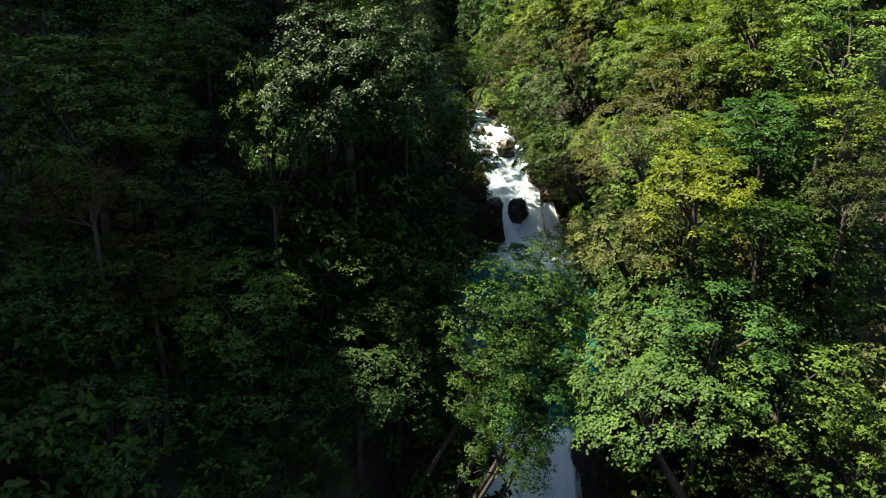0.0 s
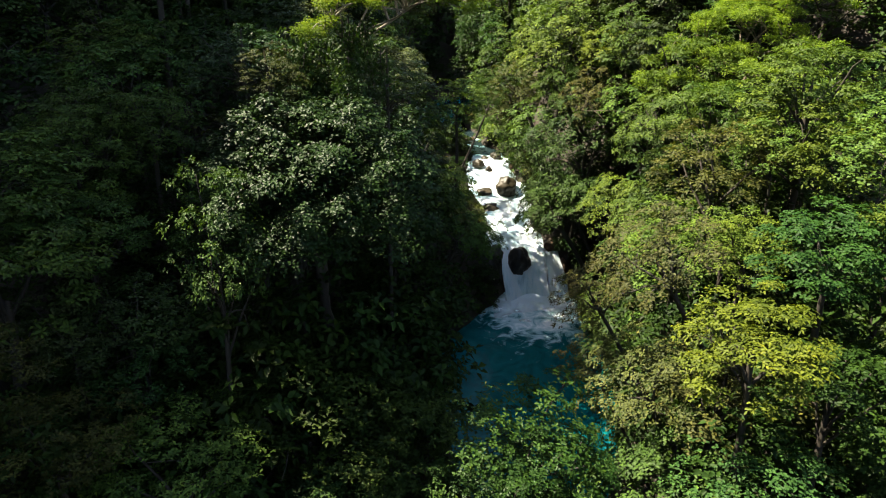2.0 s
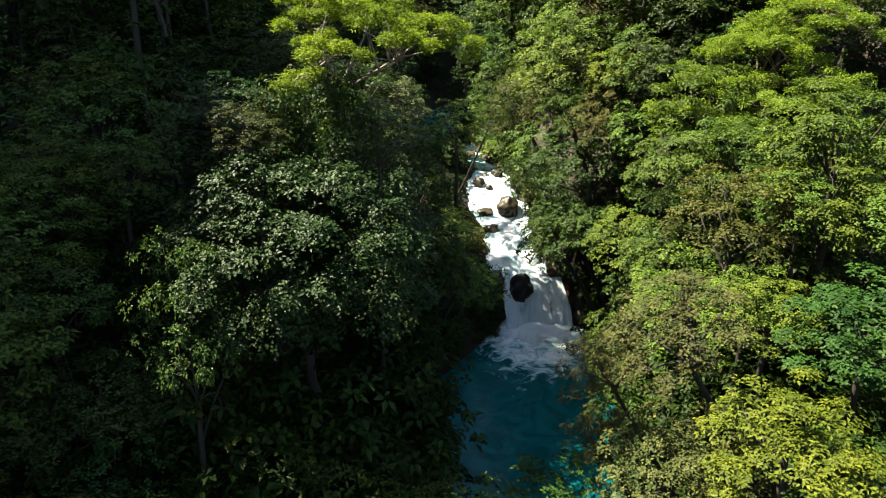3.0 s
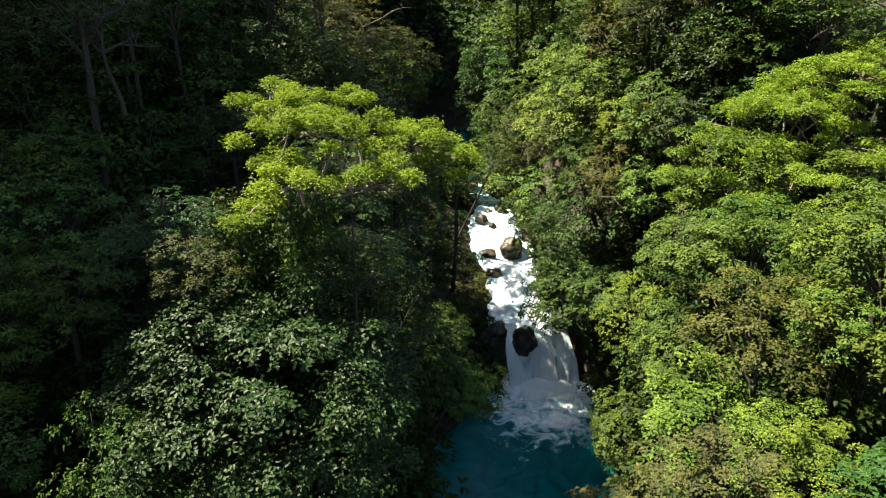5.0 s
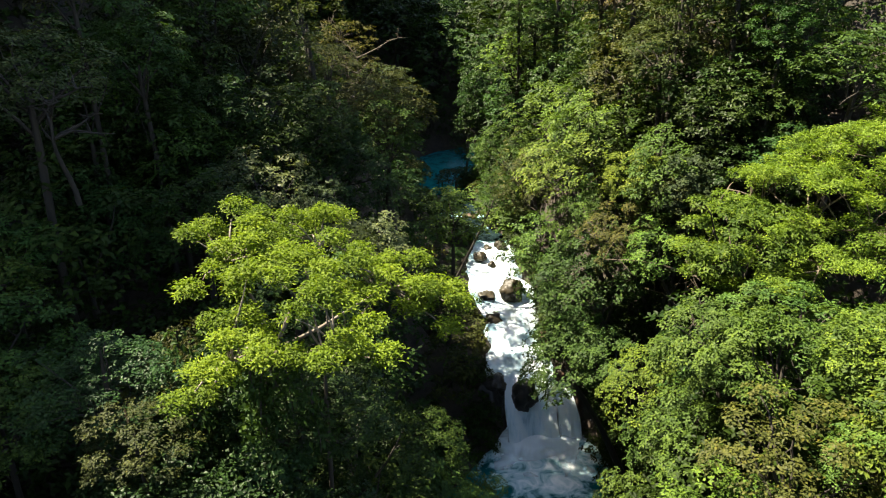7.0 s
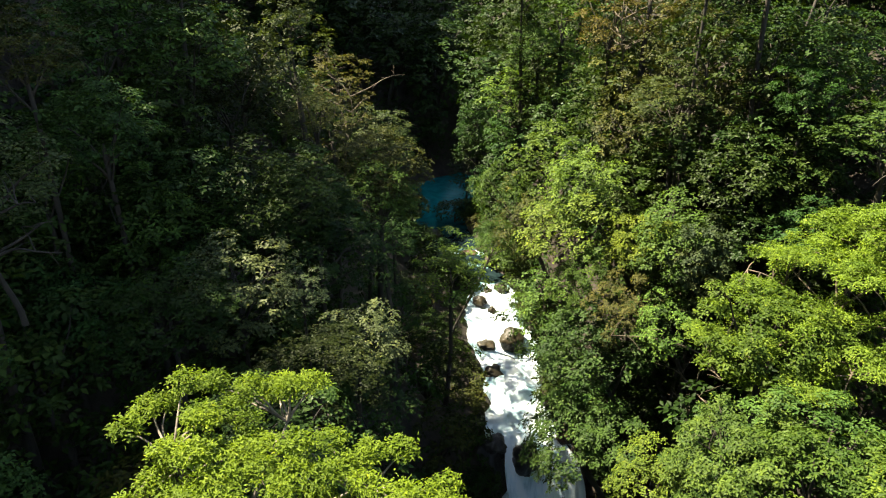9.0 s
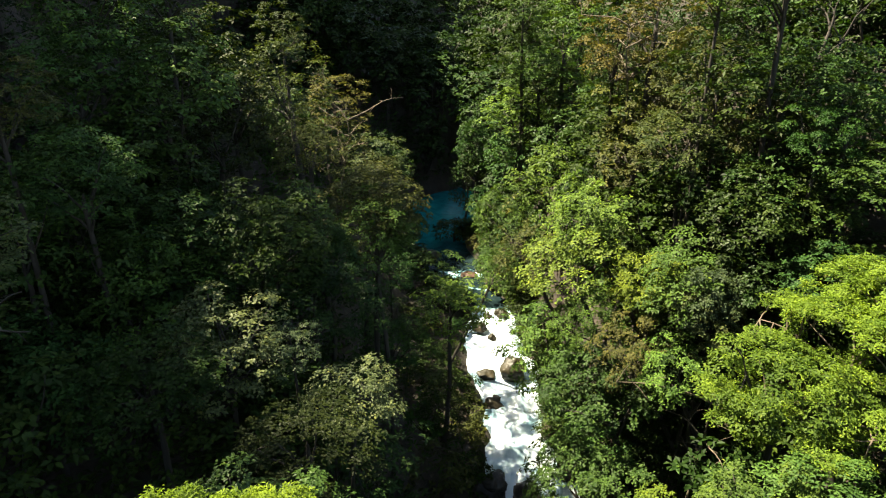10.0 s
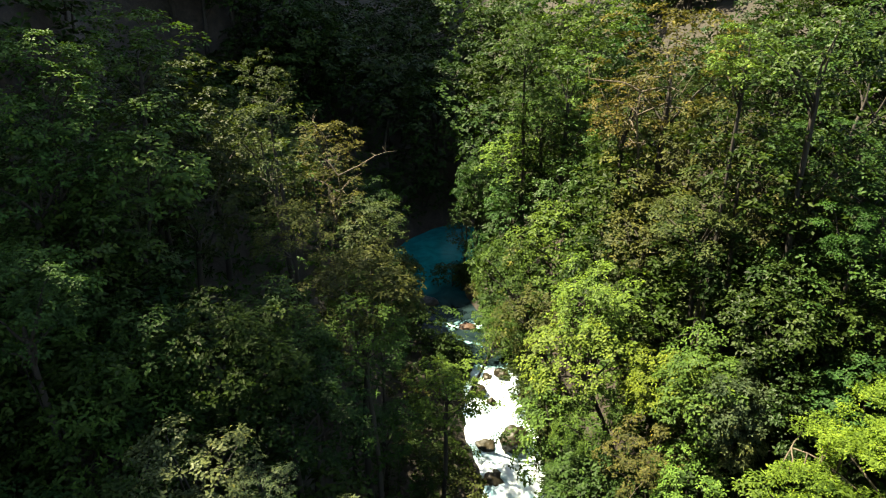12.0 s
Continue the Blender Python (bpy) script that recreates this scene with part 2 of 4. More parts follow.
def wave(x, y, a=1.0, seed=0.0):
    """A plain uneven surface made of a few sines."""
    return (np.sin(1.7 * a * x + 0.9 * a * y + seed) + np.sin(-1.1 * a * x + 1.9 * a * y + 2.1 * seed + 1) + np.sin(2.9 * a * x - 0.7 * a * y + 0.7 * seed + 2) * 0.7 + np.sin(3.7 * a * y + 1.3 * a * x + seed) * 0.6) / 3.3


def part(name, me, mat, parent, label=""):
    ob = new(name, me)
    if mat:
        me.materials.append(mat)
    ob.parent = parent
    return tagged(ob, label) if label else ob


# ---- ground ----
gx = np.concatenate([np.linspace(-420, -70, 15), np.linspace(-66, -24, 29), np.linspace(-23, 26, 110), np.linspace(28, 70, 22), np.linspace(80, 420, 12)])
gy = np.concatenate([np.linspace(-300, -20, 12), np.linspace(-15, 12, 19), np.linspace(13, 112, 180), np.linspace(114, 180, 30), np.linspace(200, 900, 14)])
me = grid("ground", gx, gy, lambda x, y: (x, y, ground(x, y)))
me.materials.append(SOIL)
tagged(new("ground", me), "dark forest soil and wet rock of a steep valley", "ground", kind="structure")

# ---- water ----
def between(k, y, spare=0.35):
    """x at the share k across the channel at y, a little past both banks."""
    xl, xr, _ = channel(y)
    return xl - spare + k * (xr - xl + 2 * spare)


ks = np.linspace(0, 1, 60)
fall_x, fall_y = 7.3, 53.4


def churn(x, y):
    d = np.hypot((x - fall_x - 0.2) * 0.85, (y - fall_y) * 0.6)
    return 1.5 * np.exp(-(d / 2.9) ** 2) + 0.55 * np.exp(-(d / 5.4) ** 2)


me = grid("lower_pool", ks, np.linspace(27.8, 54.6, 140), lambda k, y: (between(k, y, 0.8), y, 0.03 * wave(between(k, y), y) * (1 + 4 * churn(between(k, y), y)) - 0.2 * smooth(28.6, 27.8, y)),
          lambda k, y: churn(between(k, y, 0.8), y) + 0.75 * smooth(31.0, 28.2, y), lambda k, y: 1 + 0 * k)
me.materials.append(POOL)
tagged(new("lower_pool", me), "deep turquoise plunge pool churned to foam under the waterfall", "pool", kind="structure")


def rapids(x, y):
    band = 0.8 * np.exp(-((y - 76.8) / 0.9) ** 2) + 0.6 * np.exp(-((y - 74.2 - 0.3 * np.sin(x)) / 0.5) ** 2) + 1.5 * smooth(71.8, 69.8, y)
    return 1.05 * band * smooth(-1.5, 1.5, x)


# low depth also picks the colour that holds the stream's shade
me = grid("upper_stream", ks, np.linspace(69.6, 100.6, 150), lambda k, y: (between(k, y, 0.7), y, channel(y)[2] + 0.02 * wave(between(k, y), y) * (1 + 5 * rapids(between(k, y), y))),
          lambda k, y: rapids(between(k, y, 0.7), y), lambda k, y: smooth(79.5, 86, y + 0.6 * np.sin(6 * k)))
me.materials.append(POOL)
tagged(new("upper_stream", me), "turquoise stream with low rapids leaving a still shaded pool", "stream", kind="structure")


def cascade_z(y):
    return np.interp(y, [54.6, 55.2, 56.6, 57.0, 58.4, 58.8, 60.6, 61.0, 63.2, 63.6, 65.6, 66.0, 67.6, 68.0, 70.2], [3.1, 3.42, 3.6, 3.98, 4.1, 4.62, 4.72, 5.12, 5.25, 5.8, 5.9, 6.35, 6.42, 6.72, 6.86])


me = grid("cascade", ks, np.linspace(55.7, 70.2, 130), lambda k, y: (between(k, y, 0.5), y, cascade_z(y) - 0.15 * smooth(56.2, 55.7, y) + 0.17 * wave(between(k, y), y, 1.1) + 0.07 * wave(between(k, y), y, 2.6, 2) - 0.3 * (2 * k - 1) ** 6), lambda k, y: 1.0 - 0.75 * np.abs(2 * k - 1) ** 8 + 0 * y)
me.materials.append(CASCADE)
tagged(new("cascade", me), "sunlit white cascade tumbling over boulders", "cascade", kind="structure")


def fall_sheet(name, label, x0, x1, b0, b1, top_y, top_z, foot_y, foot_z, seed, thick=0.35, mat=None, edge=6, throw=0.75):
    """A curtain of water from the lip (x0..x1) to its foot (b0..b1), bowed and ridged, with a back."""
    def place(k, s):
        xa, xb = x0 + (b0 - x0) * s, x1 + (b1 - x1) * s
        y = top_y + (foot_y - top_y) * s ** throw
        z = top_z + (foot_z - top_z) * s ** 1.2
        rib = 0.16 * wave(k * 3.4, s * 0.7, 1, seed) + 0.06 * wave(k * 9, s * 1.1, 1, seed + 2)
        bow = thick * (1 - (2 * k - 1) ** 4)
        return xa + (xb - xa) * k + 0.05 * np.sin(9 * s + seed), y - (bow + rib) * (0.1 + s), z + 0.03 * wave(k * 9, s * 5, 1, seed)
    me = grid(name, np.linspace(0, 1, 70), np.linspace(0, 1, 46), place, lambda k, s: (1 - np.abs(2 * k - 1 + 0.1 * np.sin(3 * s + seed)) ** edge) * (0.95 - 0.15 * s) * (1 - 0.25 * smooth(0.8, 1.0, s)))
    me.materials.append(mat or FALL)
    return tagged(new(name, me), label, "waterfall", kind="structure")


fall_sheet("waterfall", "white curtain of water dropping into the turquoise pool", 4.9, 8.4, 5.2, 8.75, 56.0, 3.54, 52.65, -0.15, 0.4, 0.4)
fall_sheet("side_fall", "thin strand of water beside the main fall", 8.2, 9.4, 8.5, 10.3, 55.2, 3.3, 53.5, -0.15, 2.2, 0.15, THIN_FALL)


def mound(x, y):
    return np.exp(-((x - 7.2) / 1.7) ** 2 - ((y - 53.0) / 0.95) ** 2)


me = grid("spray", np.linspace(4.2, 11.4, 70), np.linspace(49.8, 54.3, 50), lambda x, y: (x, y, -0.05 + 0.7 * mound(x, y) * (1 + 0.3 * wave(x, y, 1.3, 1)) + 0.15 * np.exp(-((x - 7.4) / 2.6) ** 2 - ((y - 52.6) / 1.8) ** 2)),
          lambda x, y: 0.45 * mound(x, y) + 0.62 * np.exp(-((x - 7.4) / 2.4) ** 2 - ((y - 52.8) / 1.7) ** 2) - 0.08)
me.materials.append(SPRAY)
tagged(new("spray", me), "soft white spray boiling up at the waterfall's foot", "spray", kind="structure")
fall_sheet("lower_fall", "broad white waterfall leaving the pool's lip", 2.2, 6.5, 0.6, 7.3, 28.3, 0.0, 24.2, -8.8, 1.1, 0.5, None, 3, 0.5)
me = grid("foot_pool", np.linspace(0, 1, 40), np.linspace(-20, 26.5, 60), lambda k, y: (between(k, y, 1.6), y, -8.8 + 0.04 * wave(between(k, y), y)), lambda k, y: 1.1 * np.exp(-((y - 25) / 6) ** 2) + 0 * k, lambda k, y: 1 + 0 * k)
me.materials.append(POOL)
tagged(new("foot_pool", me), "foaming water under the lower fall", "pool", kind="structure")

# ---- rocks ----
def boulder(name, label, mat, x, y, z, sx, sy, sz, seed, turn=0.0):
    bm = bmesh.new()
    bmesh.ops.create_icosphere(bm, subdivisions=4, radius=1.0)
    for v in bm.verts:
        p = v.co * 1.3 + Vector((seed * 7.3, seed * 3.1, -seed * 5.7))
        d = 1 + 0.34 * noise.noise(p) + 0.14 * noise.noise(p * 2.7) + 0.05 * noise.noise(p * 6.1)
        v.co = Vector((v.co.x * sx, v.co.y * sy, v.co.z * sz)) * d
    me = bpy.data.meshes.new(name)
    bm.to_mesh(me)
    bm.free()
    me.shade_smooth()
    me.materials.append(mat)
    ob = new(name, me)
    ob.matrix_world = pose(x, y, z, 0, 0, turn)
    return tagged(ob, label, "boulder")


boulder("boulder", "big rounded brown boulder splitting the white cascade", ROCK_BROWN, 5.95, 63.6, 5.8, 0.9, 0.95, 0.95, 1, 140)
boulder("boulder", "black wet rock wedged in the waterfall's lip", ROCK_DARK, 6.25, 54.3, 2.6, 0.85, 0.85, 1.35, 27, 50)
boulder("boulder", "small dark boulder at the head of the cascade", ROCK_BROWN, 5.5, 69.6, 6.95, 0.5, 0.5, 0.45, 3)
boulder("boulder", "small pale brown boulder at the head of the cascade", ROCK_BROWN, 3.7, 67.8, 6.75, 0.55, 0.5, 0.4, 4)
boulder("boulder", "wet brown stone showing in white water", ROCK_BROWN, 4.6, 66.8, 6.45, 0.35, 0.35, 0.3, 5)
boulder("boulder", "wet brown stone half under white water", ROCK_BROWN, 4.1, 63.5, 5.4, 0.75, 0.65, 0.36, 23)
boulder("boulder", "wet brown stone showing in white water", ROCK_RUST, 6.9, 67.2, 6.6, 0.4, 0.4, 0.35, 25)
boulder("boulder", "wet brown stone at the cascade's head", ROCK_BROWN, 4.4, 69.3, 6.8, 0.35, 0.4, 0.3, 26)
boulder("boulder", "wet brown rock breaking through white water", ROCK_BROWN, 4.5, 61.0, 4.65, 0.75, 0.75, 0.5, 7, 30)
boulder("boulder", "rust-coloured rock beside the waterfall's lip", ROCK_RUST, 8.75, 55.6, 3.7, 0.5, 0.6, 0.55, 8)
boulder("boulder", "rust-coloured rock at the cascade's edge", ROCK_RUST, 8.0, 58.6, 4.4, 0.45, 1.0, 0.6, 9)
boulder("boulder", "rust-coloured rock at the cascade's edge", ROCK_RUST, 8.2, 61.8, 5.3, 0.45, 0.7, 0.5, 10)
boulder("boulder", "black wet rock at the waterfall's lip", ROCK_DARK, 4.35, 55.2, 2.9, 0.8, 0.8, 0.75, 28)
boulder("boulder", "dark wet cliff rock beside the waterfall", ROCK_DARK, 3.9, 55.0, 1.3, 1.25, 1.0, 1.9, 11)
boulder("boulder", "dark wet cliff rock beside the waterfall", ROCK_DARK, 11.0, 55.2, 1.2, 1.3, 1.1, 2.0, 12)
boulder("boulder", "dark wet cliff rock beside the waterfall", ROCK_BROWN, 2.0, 53.6, 0.6, 1.5, 1.3, 1.5, 13)
boulder("boulder", "dark mossy rock on the bank of the pool", ROCK_DARK, 12.6, 52.0, 0.4, 1.2, 1.5, 1.2, 14)
boulder("boulder", "dark mossy rock lying at the stream's bank", ROCK_DARK, -0.7, 80.4, 7.1, 1.1, 0.6, 0.5, 15)
boulder("boulder", "brown rock in the stream's rapids", ROCK_RUST, 3.0, 76.6, 6.95, 0.8, 0.5, 0.25, 16)
boulder("boulder", "brown rock in the stream's rapids", ROCK_BROWN, 4.2, 77.4, 7.0, 0.6, 0.5, 0.3, 17)
boulder("boulder", "dark boulder on the bank at the cascade's head", ROCK_BROWN, 6.9, 70.4, 6.9, 0.6, 0.5, 0.5, 18)
boulder("boulder", "brown wet rock behind the thin side strand", ROCK_RUST, 9.7, 54.9, 1.2, 0.9, 0.7, 1.5, 21)
boulder("boulder", "dark wet rock beside the lower fall", ROCK_DARK, 1.2, 27.6, -1.2, 1.1, 1.0, 1.6, 19)
boulder("boulder", "dark wet rock beside the lower fall", ROCK_DARK, 7.2, 27.4, -1.2, 1.0, 1.0, 1.6, 20)


# ---- trees ----
def unit(v):
    return v / np.maximum(np.linalg.norm(v, axis=-1, keepdims=True), 1e-9)


def leaf_arrays(rng, p, axis, per, length, width, lift, droop, jitter=0.16):
    """Rosettes of leaves at the twig ends p, round their axes: four corners and two folded triangles a leaf."""
    n = len(p)
    side = unit(np.cross(axis, unit(rng.normal(size=(n, 3)))))
    other = np.cross(axis, side)
    ang = rng.uniform(0, 6.283, (n, 1)) + np.arange(per)[None] * 6.283 / per + rng.normal(0, 0.25, (n, per))
    el = rng.normal(lift, 0.2, (n, per))
    d = (np.cos(el) * np.cos(ang))[..., None] * side[:, None] + (np.cos(el) * np.sin(ang))[..., None] * other[:, None] + np.sin(el)[..., None] * axis[:, None]
    d = unit(d + rng.normal(0, jitter * 0.4, d.shape))
    nrm = unit(axis[:, None] - (axis[:, None] * d).sum(-1, keepdims=True) * d + rng.normal(0, jitter, d.shape))
    s = unit(np.cross(d, nrm))
    L = length * rng.uniform(0.65, 1.25, (n, per, 1))
    W = width * rng.uniform(0.75, 1.2, (n, per, 1)) * 0.5
    b = p[:, None] + 0.12 * L * d + rng.normal(0, 0.04, d.shape)
    mid = b + 0.5 * L * d
    tip = b + L * d
    tip[..., 2] -= (droop * L)[..., 0]
    v = np.stack([b, mid + W * s + 0.12 * L * nrm, tip, mid - W * s + 0.12 * L * nrm], 2)
    return v.reshape(-1, 3)


def leaf_mesh(name, v, mat):
    n = len(v) // 4
    me = bpy.data.meshes.new(name)
    me.vertices.add(4 * n)
    me.vertices.foreach_set("co", v.astype(np.float32).ravel())
    k = 4 * np.arange(n)[:, None]
    loops = (k + np.array([[0, 1, 2, 0, 2, 3]])).ravel().astype(np.int32)
    me.loops.add(6 * n)
    me.loops.foreach_set("vertex_index", loops)
    me.polygons.add(2 * n)
    me.polygons.foreach_set("loop_start", np.arange(0, 6 * n, 3, dtype=np.int32))
    me.update(calc_edges=True)
    me.materials.append(mat)
    return me


def tube(path, radii, sides=6):
    """Corners and faces of a tapered tube along a path."""
    path = np.asarray(path, float)
    t = unit(np.gradient(path, axis=0))
    ref = np.array([0.31, 0.92, 0.2])
    a = unit(np.cross(t, ref))
    b = np.cross(t, a)
    ang = np.arange(sides) * 6.2832 / sides
    ring = path[:, None] + np.asarray(radii)[:, None, None] * (np.cos(ang)[None, :, None] * a[:, None] + np.sin(ang)[None, :, None] * b[:, None])
    n = len(path)
    faces = [[i * sides + j, i * sides + (j + 1) % sides, (i + 1) * sides + (j + 1) % sides, (i + 1) * sides + j] for i in range(n - 1) for j in range(sides)]
    faces.append([(n - 1) * sides + j for j in range(sides)])
    return ring.reshape(-1, 3).tolist(), faces


def tubes(name, some, mat):
    vs, fs = [], []
    for path, radii, sides in some:
        v, f = tube(path, radii, sides)
        fs += [[i + len(vs) for i in q] for q in f]
        vs += v
    me = mesh_from(name, vs, fs)
    me.materials.append(mat)
    return me


def bent(rng, a, b, n=6, sag=0.15):
    """A crooked path from a to b."""
    a, b = np.asarray(a, float), np.asarray(b, float)
    s = np.linspace(0, 1, n)[:, None]
    l = np.linalg.norm(b - a)
    wob = 0.055 * l * np.sin(s * rng.uniform(2.5, 6, (1, 3)) + rng.uniform(0, 6.28, (1, 3))) * (s * (1 - s) * 3)
    p = a + (b - a) * s + wob
    p[:, 2] += sag * l * (s * (1 - s))[:, 0] * 2
    return p


def make_tree(kind, label, category, seed, r=2.5, h=5.0, clumps=42, twigs=26, per=5, leaf=0.25, wide=0.12, flat=0.45, lift=0.12, droop=0.12, low=-0.8, mat=None, bark=None, clump_r=0.34, dome=1.0, tidy=0.16, boughs=6):
    """A tree whose crown's middle lies at the origin: a trunk going down, limbs, and a crown of leaf rosettes in uneven clumps."""
    rng = np.random.default_rng(seed)
    mat, bark = mat or LEAF, bark or BARK
    g = np.arange(clumps) + 0.5
    zc = 1 - (1 - low) * g / clumps
    az = g * 2.39996 + rng.normal(0, 0.3, clumps)
    ring = np.sqrt(np.maximum(1 - zc ** 2, 0))
    rad = rng.uniform(0.7, 1.0, clumps) * (1 + 0.13 * np.sin(az * 2 + seed) + 0.1 * np.sin(az * 3 + 2.0 * seed))
    c = np.stack([ring * np.cos(az) * rad * r, ring * np.sin(az) * rad * r, zc * rad * h * 0.5 * dome], 1)
    inner = rng.normal(0, 0.3, (max(clumps // 8, 2), 3)) * [r, r, h * 0.5]
    c = np.concatenate([c, inner])
    size = r * clump_r * rng.uniform(0.7, 1.3, len(c))
    out = unit(c + [0, 0, 0.35 * h])
    vs = []
    for i in range(len(c)):
        n = max(4, int(twigs * rng.uniform(0.7, 1.3)))
        d = unit(rng.normal(size=(n, 3)) + 0.45 * out[i] + [0, 0, 0.55])
        p = c[i] + d * (size[i] * rng.uniform(0.72, 1.08, (n, 1))) * [1, 1, flat]
        axis = unit(0.55 * d + 0.15 * out[i] + [0, 0, 0.75] + rng.normal(0, tidy, (n, 3)))
        vs.append(leaf_arrays(rng, p, axis, per, leaf, wide, lift, droop))
    tree = new(kind)
    tagged(tree, label, category)
    part("crown", leaf_mesh("crown", np.concatenate(vs), mat), None, tree)
    fork = np.array([0, 0, -0.42 * h])
    some = []
    for i in rng.permutation(len(c))[:boughs]:
        p = bent(rng, fork + [0, 0, rng.uniform(-0.2, 0.1) * h], c[i], 6, 0.12)
        some.append((p, np.linspace(0.075, 0.018, 6) * r / 2.5, 4))
        for _ in range(1 if boughs > 5 else 0):
            q = p[3] + rng.normal(0, 0.25 * r, 3)
            some.append((bent(rng, p[3], q, 4, 0.1), np.linspace(0.03, 0.01, 4), 4))
    part("bough", tubes("bough", some, bark), None, tree)
    path = bent(rng, (0, 0, -1), (0, 0, 0.05), 8, 0.0) * [1.6 * r, 1.6 * r, 1]
    stem = part("trunk", tubes("trunk", [(path, np.linspace(0.2, 0.11, 8) * r / 2.5, 8)], bark), None, tree)
    stem.location = fork
    return tree


# name: (label, category, settings), three variants of each
KINDS = {
    "broadleaf": ("rainforest tree with a dense uneven crown of broad green leaves", "tree", dict(clumps=30, twigs=24, leaf=0.2, wide=0.118, clump_r=0.3, low=-0.62)),
    "glossy": ("tree with a rounded crown of glossy dark green leaves", "tree", dict(leaf=0.2, wide=0.12, mat=LEAF_GLOSSY, clumps=30, twigs=23, clump_r=0.3, low=-0.62)),
    "big": ("big rounded tree with a dense crown of glossy leaves", "tree", dict(r=3.5, h=6.0, leaf=0.125, wide=0.08, mat=LEAF_GLOSSY, clumps=150, twigs=46, clump_r=0.17, flat=0.65, low=-0.75)),
    "rosette": ("dark green shrubby tree with star-shaped leaf tufts", "tree", dict(per=7, leaf=0.23, wide=0.095, twigs=21, clumps=34, lift=0.3, droop=0.05, flat=0.5, clump_r=0.32)),
    "layered": ("feathery tree with leaves in flat spreading layers", "tree", dict(h=4.0, flat=0.32, leaf=0.18, wide=0.085, clumps=34, twigs=29, low=-0.6, clump_r=0.24, lift=0.1)),
    "fine": ("tree with a loose crown of small olive leaves", "tree", dict(leaf=0.165, wide=0.09, twigs=26, clumps=32, clump_r=0.27, flat=0.5, low=-0.65)),
    "large": ("tree with a spreading crown of large drooping leaves", "tree", dict(leaf=0.25, wide=0.14, twigs=22, per=6, droop=0.15, clumps=32, clump_r=0.31)),
    "far": ("distant dark green rainforest tree on the valley side", "tree", dict(r=3.2, h=6.5, leaf=0.52, wide=0.3, twigs=6, per=5, clumps=28, clump_r=0.37, boughs=3)),
    "understory": ("slender leafy tree filling the slope below taller crowns", "tree", dict(r=2.0, h=5.5, leaf=0.28, wide=0.155, twigs=8, clumps=24, clump_r=0.39, low=-1.0, boughs=3)),
    "bush": ("low leafy bush hanging over the bank", "bush", dict(r=1.3, h=1.8, clumps=16, twigs=13, leaf=0.22, wide=0.13, clump_r=0.45, low=-0.6, boughs=4)),
    "shrub": ("leafy shrub growing down the steep bank", "shrub", dict(r=1.8, h=4.0, clumps=16, twigs=8, leaf=0.32, wide=0.17, clump_r=0.42, low=-0.9, boughs=3)),
}
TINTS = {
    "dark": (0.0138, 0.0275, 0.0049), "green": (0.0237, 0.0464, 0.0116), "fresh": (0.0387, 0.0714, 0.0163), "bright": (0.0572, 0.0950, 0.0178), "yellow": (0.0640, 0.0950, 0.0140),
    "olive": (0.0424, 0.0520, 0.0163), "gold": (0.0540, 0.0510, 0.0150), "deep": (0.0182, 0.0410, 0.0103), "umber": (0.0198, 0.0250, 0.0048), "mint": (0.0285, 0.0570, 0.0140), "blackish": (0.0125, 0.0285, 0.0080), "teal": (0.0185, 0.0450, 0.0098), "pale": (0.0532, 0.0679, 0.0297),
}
MODELS = {}
chance = random.Random(5)
PLANTED = []


